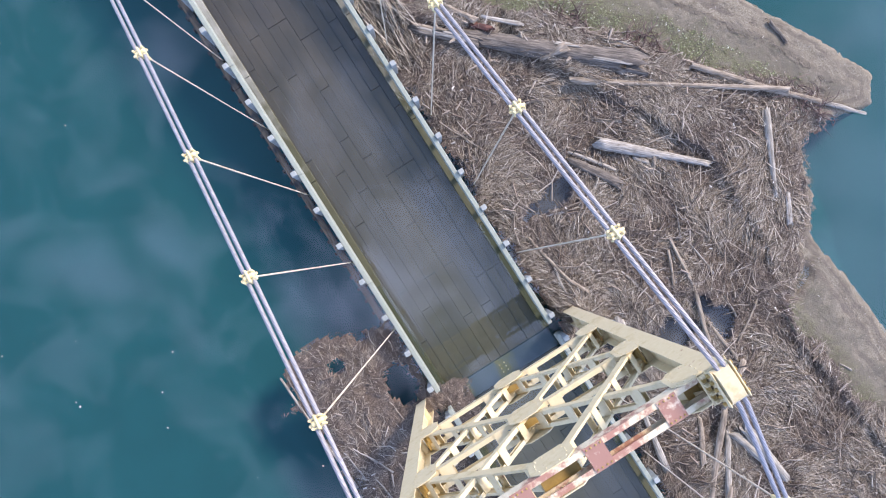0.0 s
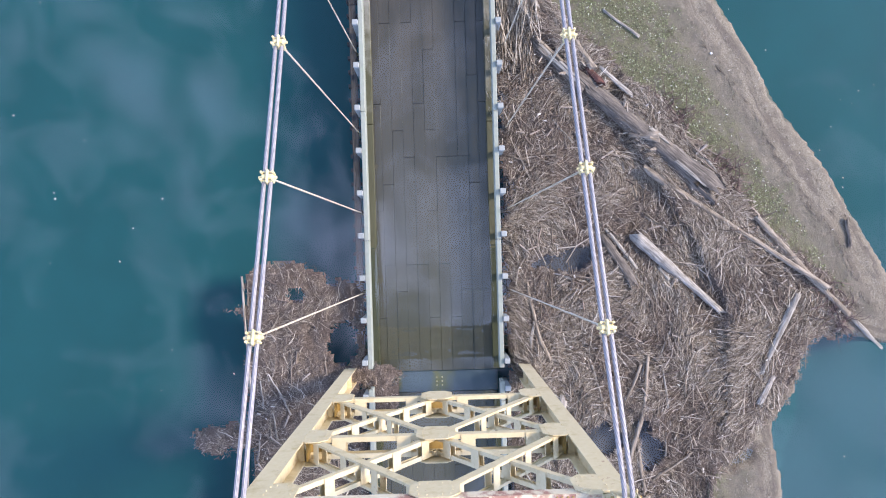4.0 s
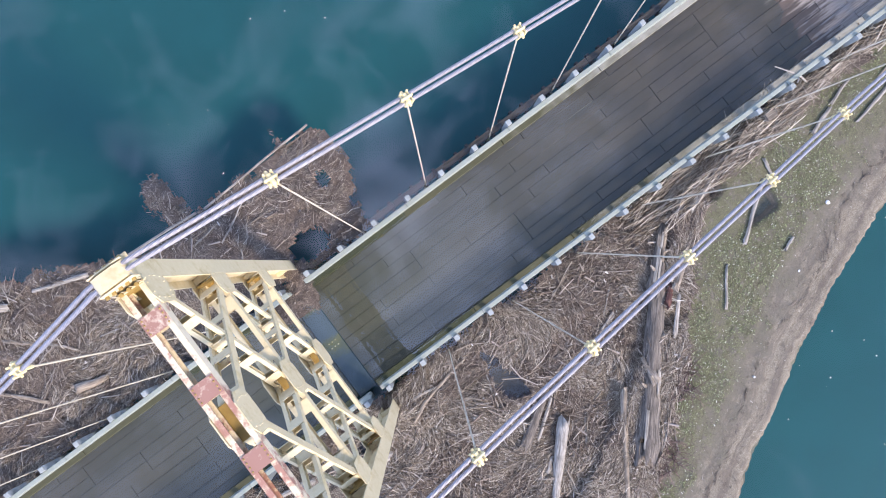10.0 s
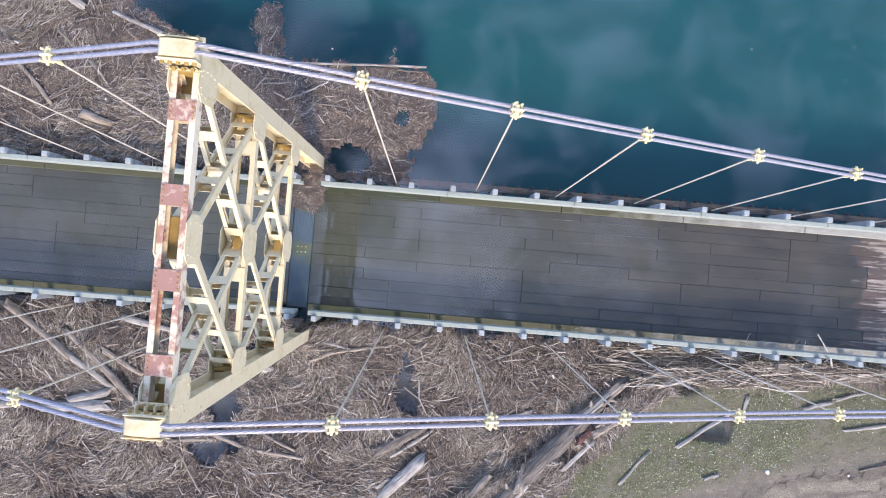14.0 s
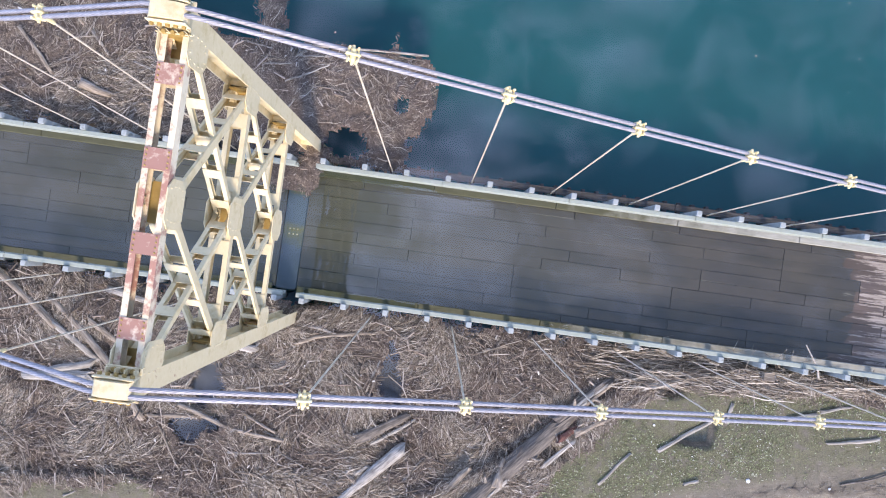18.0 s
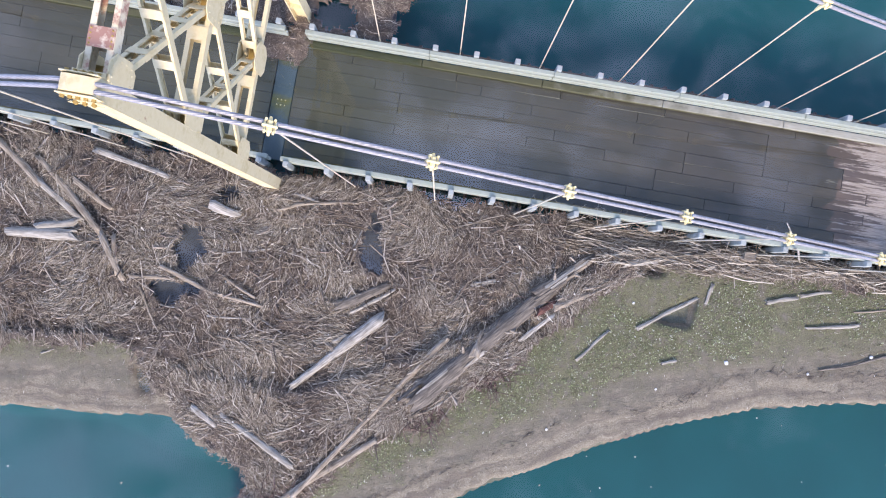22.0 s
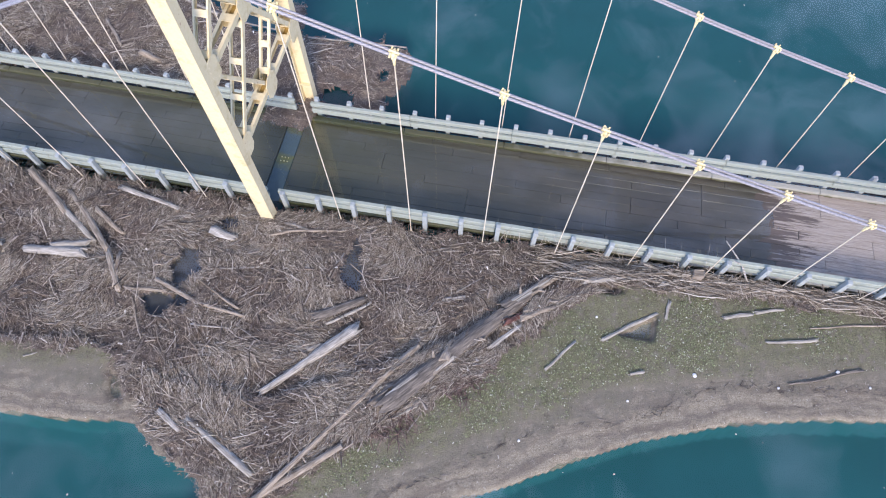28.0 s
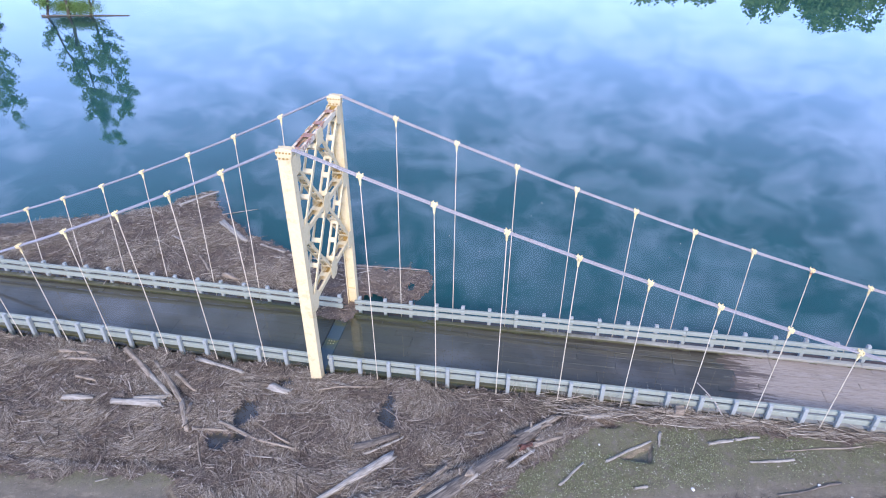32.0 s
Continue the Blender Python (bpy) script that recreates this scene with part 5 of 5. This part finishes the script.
log("drift_stick", (6.95, -4.29), (6.34, -4.53), 0.04, 0.035, "pale", "short pale stick lying in reeds", 412)
log("broken_log", (-9.3, -5.35), (-8.2, -5.2), 0.16, 0.12, "grey", "hollow grey log end in the driftwood", 413)
log("drift_log", (-10.6, -3.3), (-9.4, -3.25), 0.08, 0.09, "tan", "tan log piece beside the rail", 414)
log("drift_stick", (-1.6, -5.15), (0.1, -5.95), 0.035, 0.05, "tan", "straight tan stick beside a pool", 415)

log("drift_stick", (-1.18, -6.7), (0.03, -6.58), 0.036, 0.025, "pale", "long thin pale bleached stick lying on the driftwood", 700, bow=0.01, sides=6, category="stick")
log("drift_stick", (-0.17, -7.44), (0.53, -7.22), 0.028, 0.02, "tan", "thin tan weathered stick lying on the driftwood", 701, bow=0.03, sides=6, category="stick")
log("drift_stick", (-6.16, -7.08), (-5.45, -7.21), 0.028, 0.02, "pale", "thin pale bleached stick lying on the driftwood", 702, bow=0.02, sides=6, category="stick")
log("drift_stick", (-5.71, -8.57), (-5.37, -8.38), 0.032, 0.022, "grey", "short grey weathered stick lying on the driftwood", 703, bow=0.01, sides=6, category="stick")
log("drift_stick", (0.39, -5.39), (0.72, -5.27), 0.032, 0.022, "tan", "short tan weathered stick lying on the driftwood", 704, bow=0.03, sides=6, category="stick")
log("drift_stick", (-1.06, -4.89), (-1.04, -4.39), 0.032, 0.022, "pale", "short pale bleached stick lying on the driftwood", 705, bow=0.02, sides=6, category="stick")
log("drift_stick", (0.15, -3.67), (0.53, -3.96), 0.032, 0.022, "tan", "short tan weathered stick lying on the driftwood", 706, bow=0.01, sides=6, category="stick")
log("drift_stick", (0.62, -3.54), (0.83, -3.91), 0.032, 0.022, "pale", "short pale bleached stick lying on the driftwood", 707, bow=0.03, sides=6, category="stick")
log("drift_stick", (0.91, -4.49), (1.38, -4.17), 0.032, 0.022, "grey", "short grey weathered stick lying on the driftwood", 708, bow=0.02, sides=6, category="stick")
log("drift_stick", (0.39, -4.99), (1.25, -4.8), 0.028, 0.02, "tan", "thin tan weathered stick lying on the driftwood", 709, bow=0.01, sides=6, category="stick")
log("drift_stick", (-4.5, -6.24), (-4.12, -7.06), 0.028, 0.02, "pale", "thin pale bleached stick lying on the driftwood", 710, bow=0.03, sides=6, category="stick")
log("drift_stick", (-5.15, -6.31), (-4.8, -6.47), 0.032, 0.022, "tan", "short tan weathered stick lying on the driftwood", 711, bow=0.02, sides=6, category="stick")
log("drift_stick", (-4.75, -8.05), (-4.25, -8.09), 0.032, 0.022, "pale", "short pale bleached stick lying on the driftwood", 712, bow=0.01, sides=6, category="stick")
log("drift_stick", (-2.63, -6.61), (-1.91, -6.61), 0.028, 0.02, "grey", "thin grey weathered stick lying on the driftwood", 713, bow=0.03, sides=6, category="stick")
log("drift_stick", (-3.33, -6.11), (-2.53, -7.38), 0.036, 0.025, "tan", "long thin tan weathered stick lying on the driftwood", 714, bow=0.02, sides=6, category="stick")
log("drift_stick", (0.18, -6.45), (1.06, -6.82), 0.028, 0.02, "pale", "thin pale bleached stick lying on the driftwood", 715, bow=0.01, sides=6, category="stick")
log("drift_stick", (-4.27, -4.84), (-3.94, -5.96), 0.036, 0.025, "tan", "long thin tan weathered stick lying on the driftwood", 716, bow=0.03, sides=6, category="stick")
log("drift_stick", (5.74, -5.62), (6.3, -5.56), 0.032, 0.022, "pale", "short pale bleached stick lying on the driftwood", 717, bow=0.02, sides=6, category="stick")
log("drift_stick", (4.02, -6.81), (4.43, -6.21), 0.028, 0.02, "grey", "thin grey weathered stick lying on the driftwood", 718, bow=0.01, sides=6, category="stick")
log("drift_stick", (3.47, -6.91), (3.79, -6.74), 0.032, 0.022, "tan", "short tan weathered stick lying on the driftwood", 719, bow=0.03, sides=6, category="stick")
log("drift_stick", (-0.24, -5.95), (0.39, -6.15), 0.028, 0.02, "pale", "thin pale bleached stick lying on the driftwood", 720, bow=0.02, sides=6, category="stick")
log("drift_stick", (-0.03, -8.45), (0.46, -8.28), 0.032, 0.022, "tan", "short tan weathered stick lying on the driftwood", 721, bow=0.01, sides=6, category="stick")
log("drift_stick", (0.81, -9.24), (1.22, -9.72), 0.028, 0.02, "pale", "thin pale bleached stick lying on the driftwood", 722, bow=0.03, sides=6, category="stick")
log("drift_stick", (1.42, -11.8), (1.78, -11.68), 0.032, 0.022, "grey", "short grey weathered stick lying on the driftwood", 723, bow=0.02, sides=6, category="stick")
log("drift_stick", (5.01, -5.53), (5.52, -5.88), 0.028, 0.02, "tan", "thin tan weathered stick lying on the driftwood", 724, bow=0.01, sides=6, category="stick")
log("drift_stick", (2.07, -7.59), (2.52, -7.21), 0.032, 0.022, "pale", "short pale bleached stick lying on the driftwood", 725, bow=0.03, sides=6, category="stick")
log("drift_stick", (6.7, -5.04), (7.09, -4.75), 0.032, 0.022, "tan", "short tan weathered stick lying on the driftwood", 726, bow=0.02, sides=6, category="stick")
log("drift_stick", (6.04, -8.64), (6.32, -8.07), 0.028, 0.02, "pale", "thin pale bleached stick lying on the driftwood", 727, bow=0.01, sides=6, category="stick")
log("drift_stick", (4.2, -9.01), (3.25, -10.32), 0.036, 0.025, "grey", "long thin grey weathered stick lying on the driftwood", 728, bow=0.03, sides=6, category="stick")
log("drift_stick", (3.8, -5.45), (4.31, -4.97), 0.028, 0.02, "tan", "thin tan weathered stick lying on the driftwood", 729, bow=0.02, sides=6, category="stick")
log("drift_stick", (6.68, -4.15), (7.35, -3.56), 0.028, 0.02, "pale", "thin pale bleached stick lying on the driftwood", 730, bow=0.01, sides=6, category="stick")
log("drift_stick", (4.07, -6.81), (4.63, -6.08), 0.028, 0.02, "tan", "thin tan weathered stick lying on the driftwood", 731, bow=0.03, sides=6, category="stick")
log("drift_stick", (2.57, -4.38), (2.85, -3.44), 0.028, 0.02, "pale", "thin pale bleached stick lying on the driftwood", 732, bow=0.02, sides=6, category="stick")
log("drift_stick", (0.6, -3.58), (0.88, -4.04), 0.032, 0.022, "grey", "short grey weathered stick lying on the driftwood", 733, bow=0.01, sides=6, category="stick")
log("drift_stick", (6.16, -2.82), (6.37, -2.21), 0.028, 0.02, "tan", "thin tan weathered stick lying on the driftwood", 734, bow=0.03, sides=6, category="stick")
log("drift_stick", (-2.38, 5.39), (-1.56, 5.27), 0.028, 0.02, "pale", "thin pale bleached stick lying on the lakeside mat", 735, bow=0.02, sides=6, category="stick")
log("drift_stick", (-1.87, 4.98), (-1.21, 4.97), 0.028, 0.02, "tan", "thin tan weathered stick lying on the lakeside mat", 736, bow=0.01, sides=6, category="stick")
log("drift_stick", (-0.9, 3.55), (-0.74, 3.85), 0.032, 0.022, "pale", "short pale bleached stick lying on the lakeside mat", 737, bow=0.03, sides=6, category="stick")
log("drift_stick", (-1.81, 4.78), (-0.96, 4.9), 0.028, 0.02, "grey", "thin grey weathered stick lying on the lakeside mat", 738, bow=0.02, sides=6, category="stick")
log("drift_stick", (2.15, 5.56), (2.89, 5.54), 0.028, 0.02, "tan", "thin tan weathered stick lying on the lakeside mat", 739, bow=0.01, sides=6, category="stick")
log("drift_stick", (-0.79, 5.17), (0.17, 5.28), 0.028, 0.02, "pale", "thin pale bleached stick lying on the lakeside mat", 740, bow=0.03, sides=6, category="stick")
log("drift_log", (-4.27, -4.84), (-3.94, -5.96), 0.07, 0.05, "tan", "weathered brown branch beside a pool", 690, bow=0.03)


def floating_bits():
    """Pale flecks of bark and foam floating on the lake."""
    rs = np.random.RandomState(55)
    bm = bmesh.new()
    for x0, x1, y0, y1, n in ((4, 24, -15, -6.2, 60), (-22, -1, -16, -10.8, 30), (-6, 24, 5.8, 16, 45)):
        for _ in range(n):
            x, y = rs.uniform(x0, x1), rs.uniform(y0, y1)
            if float(bar_height(np.array([x]), np.array([y]))[0]) > -0.1:
                continue
            r = rs.uniform(0.012, 0.035)
            m = Matrix.Translation((x, y, 0.004)) @ Matrix.Rotation(rs.uniform(0, 6), 4, "Z") @ Matrix.Diagonal((1.0, rs.uniform(0.4, 0.9), 0.3, 1))
            bmesh.ops.create_icosphere(bm, subdivisions=1, radius=r, matrix=m)
    tagged(part("floating_bits", bm, M_PALE), "pale flecks of bark floating on the lake", "litter", kind="stuff")


floating_bits()


def stone(x, y, r, seed):
    rng = random.Random(seed)
    bm = bmesh.new()
    bmesh.ops.create_icosphere(bm, subdivisions=2, radius=r)
    for v in bm.verts:
        v.co *= rng.uniform(0.82, 1.12)
        v.co.z *= 0.6
    ob = part("stone", bm, M_STONE, smooth=True)
    ob.location = (x, y, float(bar_height(np.array([x]), np.array([y]))[0]) + r * 0.3)
    tagged(ob, "white pebble on the silt bar", "stone", "white stones")


M_STONE = make_log("white_stone", (0.55, 0.54, 0.51), (0.75, 0.74, 0.72))
for i_, (x_, y_, r_) in enumerate(((14.13, -5.48, 0.07), (18.38, -4.6, 0.06), (6.54, -7.3, 0.09), (16.6, -5.4, 0.04), (9.2, -8.3, 0.04), (12.2, -6.6, 0.035), (19.3, -4.9, 0.04), (11.1, -4.2, 0.04))):
    stone(x_, y_, r_, 500 + i_)


def stump():
    """Short square timber post with a worn top."""
    rng = random.Random(77)
    bm = box((-0.16, -0.13, 0.0), (0.16, 0.13, 0.62), bevel=0.03)
    for v in bm.verts:
        if v.co.z > 0.5:
            v.co.z += rng.uniform(-0.05, 0.03)
        v.co.x += rng.uniform(-0.015, 0.015)
    ob = part("timber_post", bm, M_LOG["tan"])
    ob.location = (14.1, -2.30, 0.05)
    tagged(ob, "short square brown timber post against the rail", "post")


stump()


def leaning_branch():
    bm = bmesh.new()
    pts = [Vector(v) for v in ((15.75, -2.25, 0.3), (15.35, -1.85, 0.80), (15.05, -1.5, 0.92), (14.80, -1.2, 1.0))]
    for (a, b), r in zip(zip(pts, pts[1:]), (0.032, 0.028, 0.02)):
        rod_between(bm, a, b, r, r * 0.85, 8)
    rod_between(bm, pts[1], (14.95, -1.95, 1.15), 0.03, 0.012, 6)
    ob = part("branch", bm, M_LOG["pale"])
    tagged(ob, "bleached forked branch leaning over the guard rail", "branch")


leaning_branch()


def dry_weeds():
    """Thin dry stems caught along the rail."""
    rng = random.Random(90)
    bm = bmesh.new()
    for _ in range(130):
        x = rng.uniform(7.5, 15.5)
        p = Vector((x, Y_S + rng.uniform(-0.28, 0.16), deck_z(x) + rng.uniform(0.0, 0.4)))
        q = p + Vector((rng.uniform(-0.3, 0.3), rng.uniform(-0.1, 0.35), rng.uniform(0.25, 0.75)))
        rod_between(bm, p, q, 0.006, 0.002, 4)
        if rng.random() < 0.5:
            w = p.lerp(q, 0.6)
            rod_between(bm, w, w + Vector((rng.uniform(-0.2, 0.2), rng.uniform(-0.1, 0.2), rng.uniform(0.05, 0.25))), 0.004, 0.002, 4)
    ob = part("dry_weeds", bm, M_TWIG)
    tagged(ob, "dry brown weed stems caught along the guard rail", "weeds", kind="stuff")


dry_weeds()


def bramble(x, y, r, n, seed, label):
    """Tangle of thin dark stems heaped on the ground."""
    rng = random.Random(seed)
    bm = bmesh.new()
    for _ in range(n):
        a, d = rng.uniform(0, math.tau), r * math.sqrt(rng.uniform(0, 1))
        p = Vector((x + d * math.cos(a) * 1.3, y + d * math.sin(a), 0.22))
        h = rng.uniform(0, math.tau)
        turn, ln, rad = rng.uniform(-1.3, 1.3), rng.uniform(0.10, 0.22), rng.uniform(0.006, 0.016)
        z = rng.uniform(0.02, 0.16)
        for k in range(4):
            q = p + Vector((math.cos(h) * ln, math.sin(h) * ln, z * (0.5 - 0.25 * k) * 1.2))
            rod_between(bm, p, q, rad, rad * 0.85, 4)
            p, h, rad = q, h + turn * 0.5, rad * 0.85
    ob = part("bramble_heap", bm, M_BRAMBLE)
    tagged(ob, label, "brambles", kind="stuff")


M_BRAMBLE = make_litter("bramble_stems", ((0.0, (0.035, 0.022, 0.022)), (0.6, (0.10, 0.060, 0.055)), (1.0, (0.26, 0.17, 0.14))))
bramble(5.3, -8.4, 0.62, 150, 601, "dark tangle of brambles at the driftwood edge")
bramble(7.1, -6.95, 0.60, 130, 602, "reddish tangle of dead brambles beside the trunk")
bramble(8.75, -4.72, 0.28, 60, 603, "red-brown tangle of roots on the trunk")
bramble(1.7, -11.7, 0.55, 60, 604, "tangle of dead twigs at the water")

# ============ far shore ============

def tree(x, y, height, seed, label, lean=0.0):
    """Leafing lakeside tree: tapered trunk, limbs and a loose crown of small leaf sprays."""
    rng = random.Random(seed)
    t = thing("tree", label, "tree", Matrix.Translation((x, y, -0.3)), "trees in the lake")
    bm = bmesh.new()
    tips = []
    top = Vector((lean, rng.uniform(-0.6, 0.6), height))
    prev, r = Vector((0, 0, 0)), 0.20 * height / 14
    for i in range(1, 9):
        f = i / 8
        p = top * f + Vector((rng.uniform(-0.25, 0.25), rng.uniform(-0.25, 0.25), 0))
        rod_between(bm, prev, p, r * (1.08 - f), r * (1.0 - f * 0.92), 7)
        if f > 0.1:
            for _ in range(rng.choice((2, 4, 5))):
                an = rng.uniform(0, math.tau)
                ln = height * (0.19 - 0.08 * f) * rng.uniform(0.35, 1.3)
                q = p + Vector((math.cos(an) * ln, math.sin(an) * ln, ln * rng.uniform(0.3, 1.6)))
                rod_between(bm, p, q, r * 0.3 * (1.1 - f), 0.012, 5)
                tips.append((p, q))
        prev = p
    part("trunk", bm, M_LOG["bark"], t, "dark bark trunk with thin limbs")
    rs = np.random.RandomState(seed)
    cs = []
    for p, q in tips:
        for _ in range(6):
            w = rs.uniform(0.45, 1.06)
            cs.append(np.array(p.lerp(q, w)) + rs.normal(0, 0.16, 3))
    c = np.repeat(np.array(cs), 24, 0)
    c = c + rs.normal(0, 0.24, c.shape)
    n = len(c)
    u, v = rs.normal(0, 1, (n, 3)), rs.normal(0, 1, (n, 3))
    u /= np.linalg.norm(u, axis=1)[:, None]
    v -= u * (u * v).sum(1)[:, None]
    v /= np.linalg.norm(v, axis=1)[:, None]
    s = rs.uniform(0.09, 0.20, n)[:, None]
    V = np.stack([c - u * s, c + v * s * 0.5, c + u * s, c - v * s * 0.5], 1).reshape(-1, 3)
    me = bpy.data.meshes.new("crown")
    me.from_pydata(V.tolist(), [], np.arange(4 * n).reshape(-1, 4).tolist())
    me.materials.append(M_LEAF)
    o = new("crown", me)
    o.parent = t
    tagged(o, "loose fresh green crown")
    return t


tree(-55.4, 53.0, 12.5, 5, "slender leafing tree leaning over the flooded shallows", 3.0)
tree(-52.9, 53.8, 15.6, 12, "tall slender leafing tree standing in the flooded shallows", 0.9)
tree(-50.3, 54.4, 12.0, 17, "slender leafing tree in the flooded shallows", 1.6)
tree(-61.0, 48.6, 11.5, 23, "leafing tree at the edge of the flooded shallows", -0.3)
log("drift_log", (-55.9, 52.7), (-45.4, 55.3), 0.16, 0.07, "dark", "dark snag lying in the water by the trees", 301, 0.1)


def shrub(x, y, rx, ry, h, seed):
    """Low leafy clump at the foot of a tree in the shallows."""
    rs = np.random.RandomState(seed)
    t = thing("shrub", "leafy green shrub in the flooded shallows", "shrub", Matrix.Translation((x, y, 0)))
    bm = bmesh.new()
    for _ in range(40):
        a, b = rs.uniform(-1, 1, 2) * 0.6
        rod_between(bm, (a * rx, b * ry, -0.3), (a * rx * 1.6, b * ry * 1.6, h * rs.uniform(0.5, 1)), 0.02, 0.008, 4)
    part("stems", bm, M_LOG["bark"], t)
    n = 9000
    c = np.clip(rs.normal(0, 0.45, (n, 3)), -1, 1) * (rx, ry, h * 0.5) + (0, 0, h * 0.5)
    u, v = rs.normal(0, 1, (n, 3)), rs.normal(0, 1, (n, 3))
    u /= np.linalg.norm(u, axis=1)[:, None]
    v /= np.linalg.norm(v, axis=1)[:, None]
    q = rs.uniform(0.05, 0.12, n)[:, None]
    V = np.stack([c - u * q, c + v * q * 0.6, c + u * q, c - v * q * 0.6], 1).reshape(-1, 3)
    me = bpy.data.meshes.new("leaves")
    me.from_pydata(V.tolist(), [], np.arange(4 * n).reshape(-1, 4).tolist())
    me.materials.append(M_LEAF)
    new("leaves", me).parent = t


shrub(-52.6, 54.6, 4.0, 1.2, 1.9, 21)
shrub(-61.0, 49.2, 2.0, 1.0, 1.2, 22)


def far_bank():
    """Low bank with dense woods beyond the lake."""
    xs = np.linspace(-40, 420, 90)
    prof = lambda x: 108 + 6 * np.sin(x / 40) - 0.06 * x
    V, F = [], []
    for i, x in enumerate(xs):
        y = prof(x)
        for k, (dy, z) in enumerate(((0, -1.5), (4, 0.8), (40, 6), (160, 22))):
            V.append((x, y + dy, z))
    for i in range(len(xs) - 1):
        for k in range(3):
            a = i * 4 + k
            F.append((a, a + 4, a + 5, a + 1))
    me = bpy.data.meshes.new("far_bank")
    me.from_pydata(V, [], F)
    me.materials.append(M_GROUND)
    tagged(new("far_bank", me), "low wooded bank across the lake", "bank", kind="structure")
    rs = np.random.RandomState(31)
    C, R = [], []
    for _ in range(420):
        x = 24 + 300 * rs.uniform(0, 1) ** 1.6
        y = prof(x) + rs.uniform(3, 40)
        h = rs.uniform(7, 12) * (0.9 + 0.18 * np.sin(x / 9.0)) * np.clip((x - 5) / 40, 0.4, 1.0)
        nb = 46
        t = rs.uniform(0.1, 1, nb)
        w = h * 0.22 * np.sin(np.pi * np.clip(t, 0.15, 0.97)) + 0.3
        an = rs.uniform(0, 6.28, nb)
        rr = np.sqrt(rs.uniform(0, 1, nb)) * w
        C.append(np.stack([x + rr * np.cos(an), y + rr * np.sin(an), 1 + h * t], -1))
        R.append(rs.uniform(0.5, 1.1, nb))
    c, s = np.concatenate(C), np.concatenate(R)[:, None]
    c, s = np.repeat(c, 8, 0), np.repeat(s, 8, 0) * 0.5
    c = c + rs.normal(0, 0.5, c.shape)
    n = len(c)
    u, v = rs.normal(0, 1, (n, 3)), rs.normal(0, 1, (n, 3))
    u /= np.linalg.norm(u, axis=1)[:, None]
    v -= u * (u * v).sum(1)[:, None]
    v /= np.linalg.norm(v, axis=1)[:, None]
    V = np.stack([c - u * s, c + v * s * 0.6, c + u * s, c - v * s * 0.6], 1).reshape(-1, 3)
    me = bpy.data.meshes.new("far_woods")
    me.from_pydata(V.tolist(), [], np.arange(4 * n).reshape(-1, 4).tolist())
    me.materials.append(M_LEAF)
    tagged(new("far_woods", me), "dense green woods on the far bank", "woods", kind="stuff")


far_bank()
